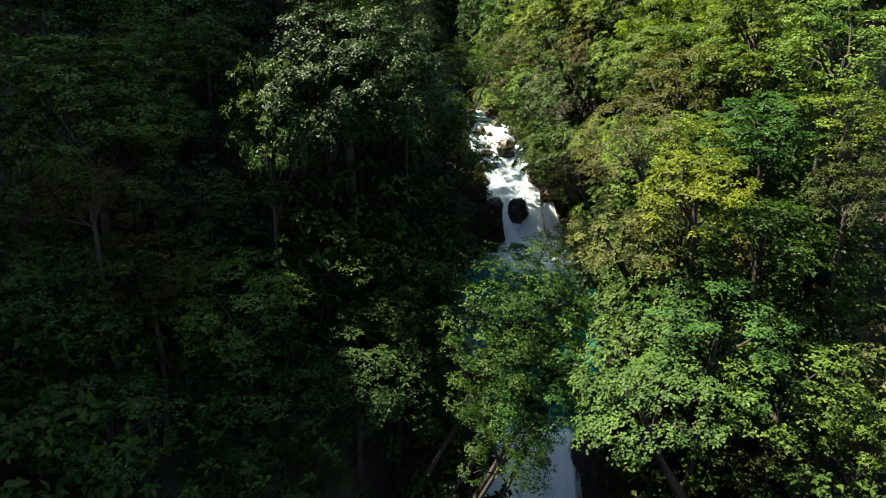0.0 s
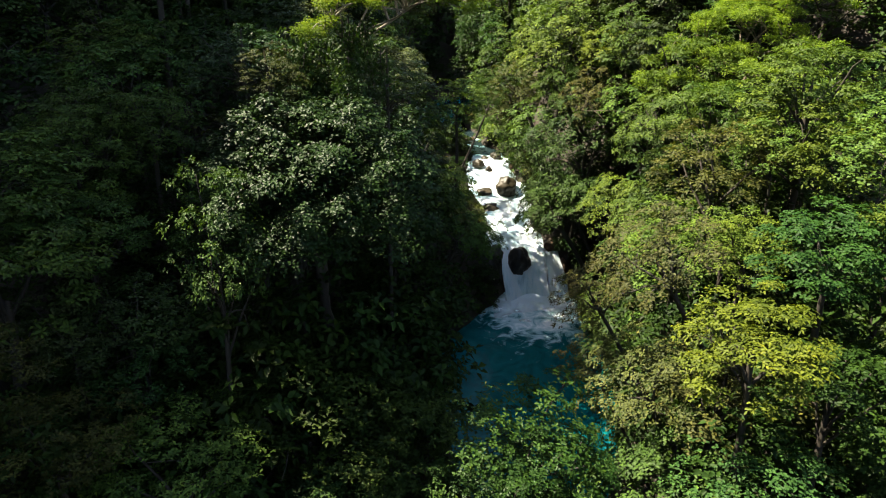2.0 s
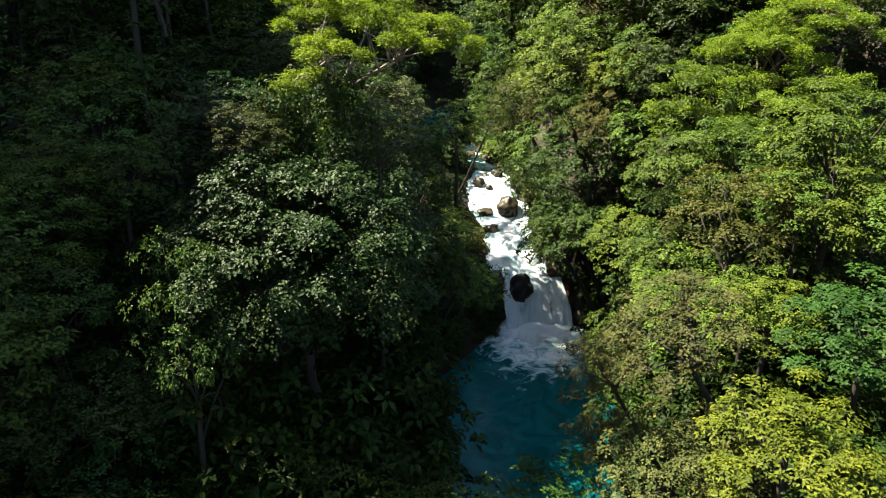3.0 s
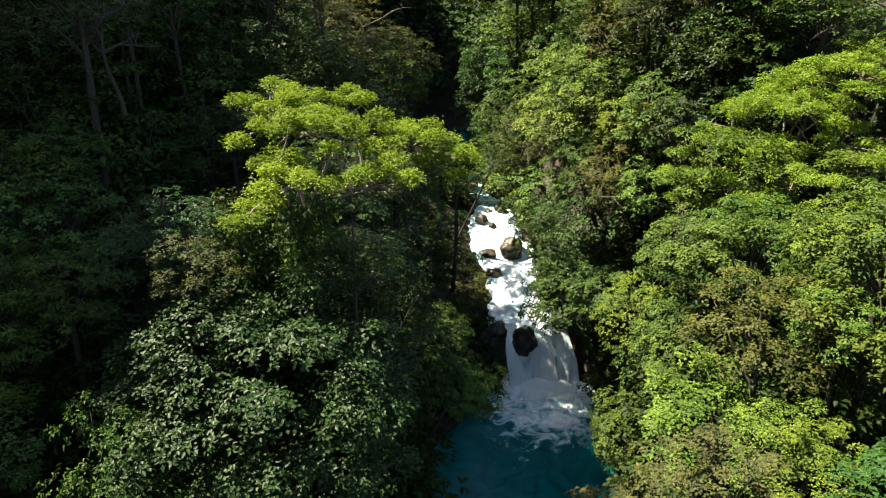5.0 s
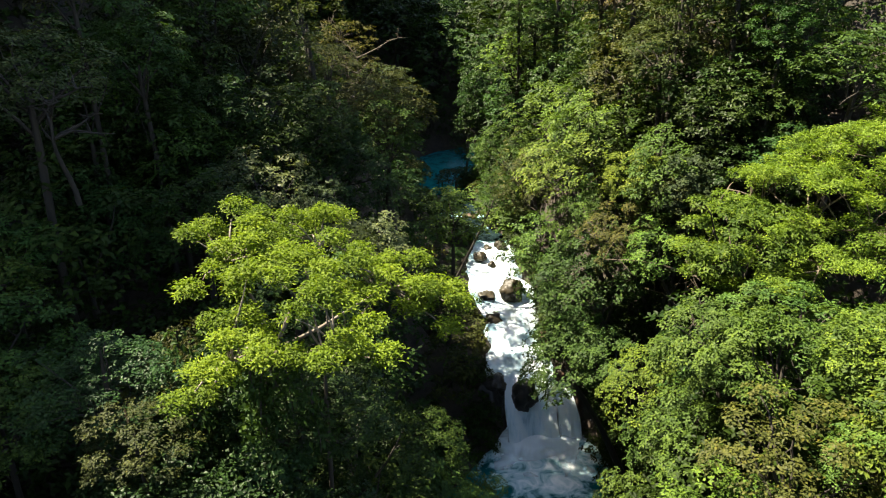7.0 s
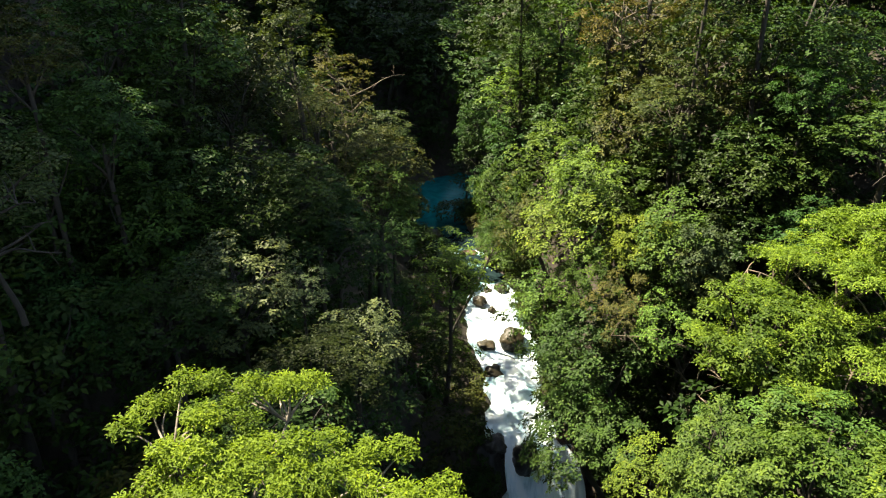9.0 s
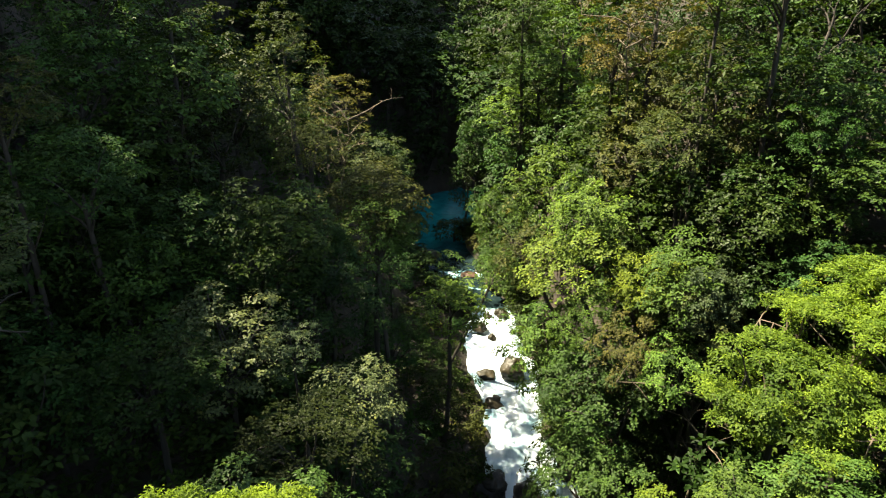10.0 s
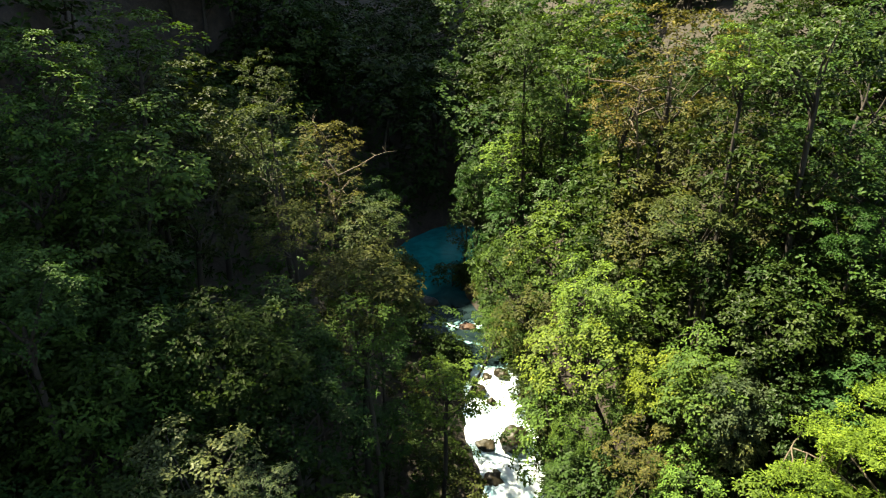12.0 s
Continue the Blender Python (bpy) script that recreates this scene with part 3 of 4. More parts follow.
def plant(kind, x, y, top, r, tint, squash=1.0, lean=0.0, sparse=False):
    """Sets a tree of a kind with its crown's top at height top and its spread r; lean: degrees by which it leans towards -x from its foot."""
    k = chance.randrange(3)
    label, category, how = KINDS[kind]
    if (y > 56 or sparse) and kind in ("broadleaf", "glossy", "fine"):
        k += 3
        how = dict(how, twigs=int(how["twigs"] * 0.5), leaf=how["leaf"] * 1.22, wide=how["wide"] * 1.22, low=-0.92, clumps=how["clumps"] + 5)
    elif y < 32 and kind in ("broadleaf", "glossy", "rosette", "large"):
        k += 6
        how = dict(how, twigs=int(how["twigs"] * 1.3), leaf=how["leaf"] * 0.76, wide=how["wide"] * 0.76)
    first = (kind, k) not in MODELS
    if first:
        MODELS[kind, k] = make_tree(kind + ("" if kind in ("bush", "shrub") else "_tree"), label, category, 11 * k + len(kind) * 101 + ord(kind[0]), **how)
    model = MODELS[kind, k]
    r0, h0 = how.get("r", 2.5), how.get("h", 5.0)
    s = r / r0
    sz = s * squash
    mid = top - 0.5 * h0 * sz * 1.05 - 0.1
    m = pose(x, y, mid, chance.uniform(-4, 4), chance.uniform(-4, 4) - lean, 0) @ pose(0, 0, 0, 0, 0, chance.uniform(0, 360)) @ Matrix.Diagonal((s, s, sz, 1))
    if first:
        ob = model
        ob.matrix_basis = m
    else:
        ob = copy_thing(model, m)
        ob.matrix_basis = m
    up = m.to_3x3() @ Vector((0, 0, 1))
    fork = m @ Vector((0, 0, -0.42 * h0))
    reach = 1.0
    while reach < 40 and fork.z - reach * up.z / up.length > float(ground(fork.x - reach * up.x / up.length, fork.y - reach * up.y / up.length)) - 0.4:
        reach += 0.5
    c = TINTS[tint]
    v = chance.uniform(0.74, 1.26)
    hue = chance.uniform(-0.16, 0.18)
    for child in ob.children:
        if child.name.startswith("trunk"):
            child.scale.z = reach / up.length
        if child.name.startswith("crown"):
            child.color = (c[0] * v * (1 + hue), c[1] * v, c[2] * v * (1 - hue), 1)
    tagged(ob, group="forest on the valley's sides" if kind not in ("bush", "shrub") else "bushes on the banks")
    PLANTED.append((x, y, r, top if kind not in ("bush", "shrub") else 0))
    return ob


# left bank, downstream: shrubby trees in the shade, which is partly in the rosettes' duller tints
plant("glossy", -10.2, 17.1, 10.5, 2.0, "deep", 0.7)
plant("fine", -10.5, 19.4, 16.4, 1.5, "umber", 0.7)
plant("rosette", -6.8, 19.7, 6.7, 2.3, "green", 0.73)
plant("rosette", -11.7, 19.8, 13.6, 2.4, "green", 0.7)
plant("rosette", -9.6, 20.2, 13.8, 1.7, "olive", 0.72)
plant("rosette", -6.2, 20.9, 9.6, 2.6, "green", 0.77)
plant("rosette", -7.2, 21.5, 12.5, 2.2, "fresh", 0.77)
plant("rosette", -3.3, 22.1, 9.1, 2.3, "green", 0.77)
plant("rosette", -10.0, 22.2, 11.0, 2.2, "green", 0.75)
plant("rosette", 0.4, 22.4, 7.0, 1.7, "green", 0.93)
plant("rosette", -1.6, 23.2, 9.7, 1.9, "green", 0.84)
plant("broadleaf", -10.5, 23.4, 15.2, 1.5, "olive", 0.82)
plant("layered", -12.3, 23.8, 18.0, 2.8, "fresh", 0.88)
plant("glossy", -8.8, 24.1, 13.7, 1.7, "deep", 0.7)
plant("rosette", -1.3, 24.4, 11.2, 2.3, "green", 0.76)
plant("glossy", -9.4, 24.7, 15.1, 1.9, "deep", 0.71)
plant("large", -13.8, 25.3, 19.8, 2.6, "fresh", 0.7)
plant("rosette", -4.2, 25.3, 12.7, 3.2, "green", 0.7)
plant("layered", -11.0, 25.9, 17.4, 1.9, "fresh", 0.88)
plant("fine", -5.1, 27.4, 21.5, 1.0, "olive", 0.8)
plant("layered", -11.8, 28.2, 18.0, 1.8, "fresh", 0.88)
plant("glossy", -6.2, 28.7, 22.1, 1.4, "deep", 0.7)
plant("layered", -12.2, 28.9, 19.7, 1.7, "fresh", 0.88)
# left slope beside the pool
plant("glossy", -1.6, 29.0, 21.1, 1.2, "deep", 0.7)
plant("glossy", -6.6, 29.8, 21.6, 1.4, "deep", 0.83)
plant("broadleaf", -12.1, 30.5, 20.1, 2.2, "fresh", 0.82)
plant("broadleaf", -10.3, 30.7, 19.8, 1.6, "fresh", 0.78)
plant("broadleaf", -1.0, 31.4, 16.7, 1.6, "green", 0.78)
plant("broadleaf", -11.9, 32.9, 21.3, 2.0, "fresh", 0.94)
plant("layered", 1.2, 33.4, 14.4, 1.4, "fresh", 0.9, -25)
plant("layered", 0.2, 34.4, 16.0, 1.5, "fresh", 0.88)
plant("broadleaf", -13.2, 34.6, 22.0, 1.9, "fresh", 0.75)
plant("broadleaf", 1.9, 34.8, 13.5, 1.1, "green", 0.91, -25)
plant("glossy", -2.9, 35.1, 18.7, 1.8, "deep", 0.7)
plant("broadleaf", -12.7, 35.8, 22.1, 1.5, "fresh", 0.79)
plant("fine", -11.9, 37.5, 27.7, 2.3, "olive", 0.7)
plant("fine", -2.9, 38.5, 21.0, 2.1, "umber", 0.7)
plant("broadleaf", -7.9, 39.6, 22.3, 1.9, "dark", 0.7)
plant("broadleaf", -12.1, 41.0, 21.8, 2.3, "green", 0.95)
plant("glossy", -2.0, 42.1, 20.1, 1.6, "pale", 0.95)
plant("fine", -12.8, 42.7, 30.2, 1.6, "olive", 0.95)
plant("glossy", -6.5, 42.5, 22.5, 2.0, "pale", 0.95)
plant("glossy", -4.3, 42.7, 21.3, 1.0, "pale", 0.95)
plant("broadleaf", -11.2, 43.7, 27.8, 1.8, "fresh", 0.95)
plant("rosette", -10.4, 45.4, 23.2, 2.7, "fresh", 0.95)
plant("broadleaf", -13.2, 46.3, 27.0, 2.5, "fresh", 0.95)
plant("broadleaf", -10.1, 46.6, 24.5, 2.6, "green", 0.95)
plant("broadleaf", -4.4, 46.9, 22.1, 2.3, "dark", 0.95)
# left slope over the fall
plant("broadleaf", -6.4, 47.1, 24.7, 2.5, "dark", 0.95)
plant("broadleaf", -13.8, 47.4, 24.1, 2.6, "green", 0.95)
plant("broadleaf", -6.5, 47.9, 22.9, 2.3, "green", 0.95)
plant("layered", -14.9, 48.7, 25.5, 2.1, "fresh", 0.95)
plant("broadleaf", -5.4, 49.7, 23.7, 2.0, "green", 0.95)
plant("broadleaf", -4.0, 49.7, 22.0, 1.9, "green", 0.95)
plant("broadleaf", -14.0, 50.1, 30.5, 2.2, "fresh", 0.95)
plant("glossy", -12.8, 50.5, 27.1, 3.0, "green", 0.95)
plant("broadleaf", -13.7, 51.3, 33.2, 2.3, "fresh", 0.95)
plant("broadleaf", -2.4, 52.3, 22.6, 2.0, "fresh", 0.95)
plant("broadleaf", -11.8, 52.4, 30.5, 3.2, "fresh", 0.95)
plant("broadleaf", -2.4, 53.1, 23.9, 2.3, "olive", 0.95)
plant("fine", -2.9, 54.6, 23.9, 1.8, "olive", 0.95)
plant("broadleaf", -1.8, 55.0, 14.6, 1.8, "green", 0.84)
plant("fine", -6.0, 55.6, 25.4, 1.9, "olive", 0.8)
plant("broadleaf", 0.0, 56.3, 10.6, 2.1, "dark")
plant("broadleaf", 1.4, 56.3, 16.7, 2.1, "bright", 0.86)
plant("broadleaf", -10.6, 56.4, 27.4, 2.6, "umber", 0.95)
plant("broadleaf", -2.2, 58.1, 17.4, 1.6, "green", 0.84)
# left slope, upstream
plant("broadleaf", -13.6, 59.5, 33.4, 2.3, "fresh", 0.8)
plant("fine", -7.9, 60.2, 29.2, 2.5, "olive", 0.95)
plant("broadleaf", -3.2, 63.6, 23.0, 2.0, "olive", 0.95)
plant("fine", -9.5, 66.2, 30.3, 1.6, "olive", 1.15)
plant("fine", -15.7, 68.4, 30.4, 3.5, "umber", 0.95)
plant("fine", -7.8, 71.5, 22.3, 3.0, "olive", 0.71)
plant("fine", -7.6, 75.3, 24.8, 2.3, "gold", 0.91)
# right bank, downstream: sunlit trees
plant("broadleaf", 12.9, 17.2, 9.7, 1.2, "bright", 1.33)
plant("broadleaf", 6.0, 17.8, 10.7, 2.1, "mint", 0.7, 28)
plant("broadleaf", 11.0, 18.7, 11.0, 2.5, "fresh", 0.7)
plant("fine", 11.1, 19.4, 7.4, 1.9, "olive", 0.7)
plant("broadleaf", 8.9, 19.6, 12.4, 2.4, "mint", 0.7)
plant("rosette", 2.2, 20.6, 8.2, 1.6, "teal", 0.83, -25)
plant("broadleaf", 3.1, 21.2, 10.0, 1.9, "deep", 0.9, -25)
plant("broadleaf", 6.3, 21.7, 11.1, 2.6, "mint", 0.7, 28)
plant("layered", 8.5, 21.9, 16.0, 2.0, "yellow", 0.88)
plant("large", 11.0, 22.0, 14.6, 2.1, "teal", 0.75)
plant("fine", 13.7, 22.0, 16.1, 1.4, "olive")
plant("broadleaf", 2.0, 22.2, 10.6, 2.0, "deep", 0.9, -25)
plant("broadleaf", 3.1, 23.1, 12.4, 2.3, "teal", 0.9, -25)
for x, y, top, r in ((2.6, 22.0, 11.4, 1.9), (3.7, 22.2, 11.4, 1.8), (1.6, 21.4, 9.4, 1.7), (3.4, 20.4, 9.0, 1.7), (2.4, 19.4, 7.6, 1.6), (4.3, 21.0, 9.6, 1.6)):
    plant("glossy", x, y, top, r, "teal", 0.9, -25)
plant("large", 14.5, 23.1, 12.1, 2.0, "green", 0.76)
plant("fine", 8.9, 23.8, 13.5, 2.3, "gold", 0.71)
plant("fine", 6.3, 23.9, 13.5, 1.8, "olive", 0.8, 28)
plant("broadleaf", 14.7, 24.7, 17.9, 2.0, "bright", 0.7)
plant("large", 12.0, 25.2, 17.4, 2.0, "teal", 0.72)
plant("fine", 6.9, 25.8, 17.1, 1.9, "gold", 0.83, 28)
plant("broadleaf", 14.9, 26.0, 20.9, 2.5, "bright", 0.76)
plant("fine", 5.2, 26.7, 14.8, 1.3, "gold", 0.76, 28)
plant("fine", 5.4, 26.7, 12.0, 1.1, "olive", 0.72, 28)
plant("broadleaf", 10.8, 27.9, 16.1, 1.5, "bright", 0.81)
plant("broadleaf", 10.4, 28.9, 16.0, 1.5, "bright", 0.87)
# right bank of the pool
plant("broadleaf", 12.4, 30.7, 19.0, 1.4, "bright", 0.88)
plant("layered", 13.6, 30.7, 19.7, 2.4, "bright", 0.88)
plant("layered", 13.8, 31.7, 21.6, 2.2, "bright", 0.88)
plant("fine", 10.9, 32.0, 18.6, 2.2, "olive", 0.86)
plant("fine", 10.0, 32.3, 14.9, 2.5, "yellow", 0.7)
plant("broadleaf", 13.5, 33.2, 20.7, 1.3, "yellow", 0.86)
plant("layered", 12.2, 36.0, 19.6, 2.3, "bright", 1.1)
plant("layered", 15.6, 35.4, 20.2, 2.4, "yellow", 1.1)
plant("layered", 13.3, 38.2, 19.0, 2.3, "fresh", 0.88)
plant("broadleaf", 10.6, 38.3, 13.9, 1.8, "fresh", 0.8, 28)
plant("layered", 10.7, 38.4, 18.4, 2.1, "fresh", 0.88, 28)
plant("layered", 12.2, 39.0, 17.4, 2.5, "green", 0.88)
plant("broadleaf", 9.7, 40.7, 7.6, 1.8, "fresh", 0.89, 28)
plant("layered", 13.4, 42.8, 21.0, 2.5, "yellow", 1.03)
plant("broadleaf", 11.5, 43.0, 10.0, 1.9, "fresh", 0.85, 28)
plant("broadleaf", 10.0, 43.4, 12.8, 1.6, "yellow", 0.89, 28)
plant("glossy", 18.5, 46.6, 27.2, 2.3, "green", 0.75)
# right slope over the fall
plant("broadleaf", 17.0, 47.7, 22.6, 2.0, "green", 0.8)
plant("broadleaf", 7.2, 48.2, 11.4, 2.5, "green", 0.71, 28)
plant("broadleaf", 11.3, 48.3, 17.6, 1.6, "bright", 0.95, 28)
plant("large", 12.9, 48.7, 20.0, 1.2, "pale", 1.46)
plant("large", 12.7, 49.0, 21.2, 1.4, "pale", 1.22)
plant("glossy", 15.0, 49.2, 21.9, 2.1, "green", 0.95)
plant("fine", 9.7, 49.6, 18.0, 1.7, "gold", 0.95, 28)
plant("layered", 16.4, 49.8, 28.0, 1.5, "teal", 1.15)
plant("broadleaf", 16.7, 50.1, 24.6, 1.9, "green", 0.95)
plant("broadleaf", 12.0, 50.2, 21.5, 2.1, "fresh", 0.95, 28)
plant("broadleaf", 8.6, 50.3, 16.0, 2.7, "green", 0.95, 28)
plant("glossy", 14.7, 50.5, 25.1, 2.3, "green", 0.95)
plant("broadleaf", 12.5, 50.8, 20.4, 1.6, "bright", 0.95)
plant("broadleaf", 18.0, 51.0, 29.7, 2.1, "green", 0.95)
plant("broadleaf", 16.1, 51.2, 26.3, 2.5, "green", 0.95)
plant("broadleaf", 10.4, 51.6, 20.4, 1.6, "yellow", 0.95, 28)
plant("layered", 7.9, 51.7, 18.1, 1.6, "bright", 1.15, 28)
plant("glossy", 14.8, 52.1, 34.5, 2.1, "green", 0.95)
plant("broadleaf", 7.3, 53.4, 20.3, 2.3, "bright", 0.7, 28)
plant("fine", 15.7, 53.6, 27.8, 2.1, "gold", 0.95)
plant("glossy", 9.6, 53.7, 14.0, 2.4, "dark", 0.95, 28)
plant("broadleaf", 12.9, 54.1, 33.4, 1.5, "bright", 0.95)
plant("fine", 12.2, 54.3, 27.4, 2.1, "olive", 0.95)
plant("glossy", 10.5, 54.6, 10.9, 2.9, "green", 0.95)
plant("broadleaf", 8.2, 55.0, 22.6, 2.1, "bright", 0.96, 28)
plant("broadleaf", 17.4, 55.7, 30.0, 2.2, "green", 0.95)
plant("broadleaf", 6.6, 56.3, 14.8, 2.2, "fresh", 1.07, 28)
plant("broadleaf", 12.8, 56.8, 22.0, 2.5, "olive", 0.95)
plant("fine", 13.6, 57.6, 30.2, 2.3, "olive", 0.95)
plant("fine", 11.2, 58.3, 26.0, 2.3, "gold", 0.95)
# right slope, upstream
plant("fine", 12.6, 60.3, 25.6, 3.0, "olive", 0.95)
plant("fine", 11.4, 61.0, 21.9, 2.0, "pale", 0.95)
plant("fine", 12.4, 61.7, 34.2, 3.1, "gold", 0.95)
plant("fine", 12.4, 61.8, 28.3, 2.9, "olive", 0.95)
plant("fine", 10.4, 62.2, 30.5, 2.1, "gold", 0.95)
plant("fine", 4.5, 63.5, 15.4, 1.6, "fresh", 1.0, -25)
plant("fine", 6.4, 64.2, 17.0, 2.4, "olive", 1.03, 28)
plant("fine", 12.2, 68.3, 22.4, 1.9, "olive", 1.2)
plant("broadleaf", 9.1, 69.2, 21.1, 2.9, "fresh", 0.95)
plant("fine", 5.4, 70.3, 17.9, 2.3, "fresh", 1.29, 28)
plant("glossy", 9.9, 72.9, 22.7, 2.6, "green", 0.95)
plant("broadleaf", 11.2, 76.6, 25.6, 2.6, "fresh", 0.95)
plant("broadleaf", 9.8, 77.0, 30.2, 2.6, "fresh", 0.95)
plant("broadleaf", 6.5, 77.3, 31.7, 1.9, "fresh")
plant("layered", 8.1, 77.8, 26.7, 2.6, "bright", 0.95)
plant("broadleaf", 6.5, 78.1, 20.0, 2.3, "mint", 1.06)
plant("broadleaf", 7.0, 78.7, 23.5, 3.2, "bright", 0.7)
plant("broadleaf", 12.6, 84.9, 33.5, 2.9, "bright", 0.95)
plant("glossy", 4.0, 85.7, 21.0, 2.1, "teal", 1.79)
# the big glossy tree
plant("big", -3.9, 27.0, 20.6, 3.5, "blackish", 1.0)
plant("glossy", -6.4, 24.8, 18.9, 1.4, "fresh", 2.0)
plant("broadleaf", -1.2, 32.2, 17.3, 2.2, "green", 1.2)
plant("large", 3.6, 86.4, 18.6, 2.0, "teal", 1.3)
plant("broadleaf", 4.6, 83.4, 13.4, 1.7, "teal", 1.3)
plant("bush", 1.8, 84.0, 9.4, 1.5, "dark")
for x, y, top, r, tint in ((-3.6, 74.6, 14.0, 2.2, "green"), (-5.2, 80.2, 18.6, 2.6, "dark"), (-5.3, 76.6, 17.0, 2.1, "olive"), (-8.4, 83.6, 17.5, 2.8, "dark"), (-8.8, 91.0, 17.0, 3.0, "dark"), (-6.6, 97.0, 15.5, 2.7, "dark"), (0.6, 70.6, 10.0, 1.4, "green"), (-1.8, 66.4, 10.2, 1.9, "dark"), (-0.4, 61.8, 9.4, 1.8, "dark"), (6.9, 75.0, 15.0, 2.2, "green"), (5.6, 86.6, 16.0, 2.2, "green"), (7.6, 83.2, 21.0, 2.6, "fresh")):
    plant(chance.choice(("broadleaf", "fine")), x, y, top, r, tint)
# banks of the stream
for y in range(30, 100, 2):
    xl, xr, w = (float(v) for v in channel(y))
    for edge, way in ((xl, -1), (xr, 1)):
        if 53 <= y <= 56 or (y < 36 and way > 0) or (y > 73 and way < 0) or y > 87:
            continue
        u = chance.uniform(0.9, 1.7)
        tall = chance.uniform(0.7, 1.2) if way < 0 and 55 < y < 69 else chance.uniform(1.5, 3.0)
        plant("bush", edge + way * u, y + chance.uniform(-0.8, 0.8), w + tall, chance.uniform(1.0, 1.5), chance.choice(("dark", "green", "green", "olive")))
for y in range(30, 101, 2):
    xl, xr, w = (float(v) for v in channel(y))
    for edge, way in ((xl, -1), (xr, 1)):
        if (y < 36 and way > 0) or (53 <= y <= 56 and way < 0) or (y > 73 and way < 0) or y > 87:
            continue
        u = chance.uniform(2.6, 4.4)
        tall = chance.uniform(0.8, 1.4) if way < 0 and 56 < y < 72 else chance.uniform(2.4, 4.2)
        plant("shrub", edge + way * u, y + chance.uniform(-0.8, 0.8), float(ground(edge + way * u, y)) + tall, chance.uniform(1.5, 2.1), chance.choice(("dark", "green", "green", "olive", "fresh")))
for y in range(38, 73, 2):
    xl, xr, w = (float(v) for v in channel(y))
    for edge, way in ((xl, -1), (xr, 1)):
        if 52 <= y <= 56 or (way < 0 and 54 < y < 70):
            continue
        u = chance.uniform(1.5, 2.4)
        plant("shrub", edge + way * u, y + chance.uniform(-0.8, 0.8), w + chance.uniform(3.2, 5.2), chance.uniform(1.3, 1.7), chance.choice(("dark", "green", "green")))
# right bank bushes, mostly dark: tree shade is partly put into the tint
for y in (57.0, 58.7, 60.2, 61.9, 63.4, 65.0, 66.4, 68.0):
    xl, xr, w = (float(v) for v in channel(y))
    plant("bush", xr + chance.uniform(0.2, 0.6), y, w + chance.uniform(1.6, 2.6), chance.uniform(1.0, 1.3), chance.choice(("green", "dark", "dark")))
plant("shrub", 11.8, 55.0, 6.4, 1.5, "dark")
plant("shrub", 10.4, 56.6, 8.2, 1.5, "green")
plant("shrub", 12.4, 52.4, 6.0, 1.6, "dark")
plant("shrub", 1.7, 55.6, 5.9, 1.5, "dark")
for x, y, top in ((8.0, 71.5, 14.8), (9.0, 73.5, 15.8), (7.6, 74.4, 14.6), (8.6, 70.0, 14.6)):
    plant("shrub", x, y, top, 1.7, "green", 1.1)
# shrubs right of the fall; the dark tint stands for shadow under the trees
for x, y, top in ((8.6, 57.2, 7.2), (8.9, 59.4, 8.4), (8.8, 62.4, 9.4), (8.6, 65.2, 10.2)):
    plant("shrub", x, y, top, 1.4, chance.choice(("dark", "dark")))
for x, y, top, r, tint in ((-2.4, 79.6, 11.4, 1.6, "olive"), (-3.6, 78.0, 12.6, 1.8, "gold"), (-1.9, 76.4, 9.8, 1.4, "olive"), (-3.4, 81.6, 11.6, 1.6, "green"), (-2.2, 74.0, 10.6, 1.5, "green"), (6.3, 71.0, 9.8, 1.6, "bright"), (5.7, 73.2, 10.2, 1.7, "fresh"), (7.3, 70.0, 10.6, 1.6, "green"), (4.9, 75.4, 9.4, 1.3, "fresh"), (6.9, 72.6, 11.6, 1.6, "olive")):
    plant("bush", x, y, top, r, tint)
# climbers and small crowns round the tall flat-crowned tree's stem
plant("glossy", -3.8, 30.2, 21.8, 1.5, "deep", 1.3)
plant("fine", -5.2, 30.8, 21.4, 1.6, "olive", 1.2)
plant("broadleaf", -1.5, 30.8, 20.4, 1.7, "dark", 1.3)
plant("glossy", -4.8, 28.8, 20.9, 1.3, "green", 1.2)
plant("bush", 10.2, 54.9, 4.8, 1.0, "green")
plant("bush", 11.6, 53.4, 4.0, 1.3, "dark")
plant("bush", 2.6, 55.4, 4.8, 1.2, "dark")
plant("bush", 3.2, 52.6, 3.0, 1.1, "dark")


ROOF = np.array([(x, y, top) for x, y, _, top in PLANTED if top > 0])


def canopy(x, y):
    """The height of the forest's roof: that of the crowns about, a little lower."""
    d = (ROOF[:, 0] - x) ** 2 * 1.6 + (ROOF[:, 1] - y) ** 2 + 1.0
    k = 1 / d ** 2
    return max(float((k * ROOF[:, 2]).sum() / k.sum()) - 2.2, float(ground(x, y)) + 6.5)


# slender trees below the tall crowns; the dark tint paints the shaded gaps between crowns
for x, y, r, top in [q for q in PLANTED if q[3] > 0]:
    low = top - 1.7 * r
    if low - float(ground(x, y)) > 6.0 and y > 14:
        xl, xr, _ = (float(v) for v in channel(y))
        if (x < xl - 1.0 and not (48 < y < 78 and x > -11) and not (22 < y < 30 and x > -8)) or x > xr + 0.6:
            for _ in range(2):
                if low - float(ground(x, y)) > 5.0:
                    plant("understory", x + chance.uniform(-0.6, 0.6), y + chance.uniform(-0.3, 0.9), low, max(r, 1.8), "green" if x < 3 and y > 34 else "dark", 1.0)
                low -= 4.6


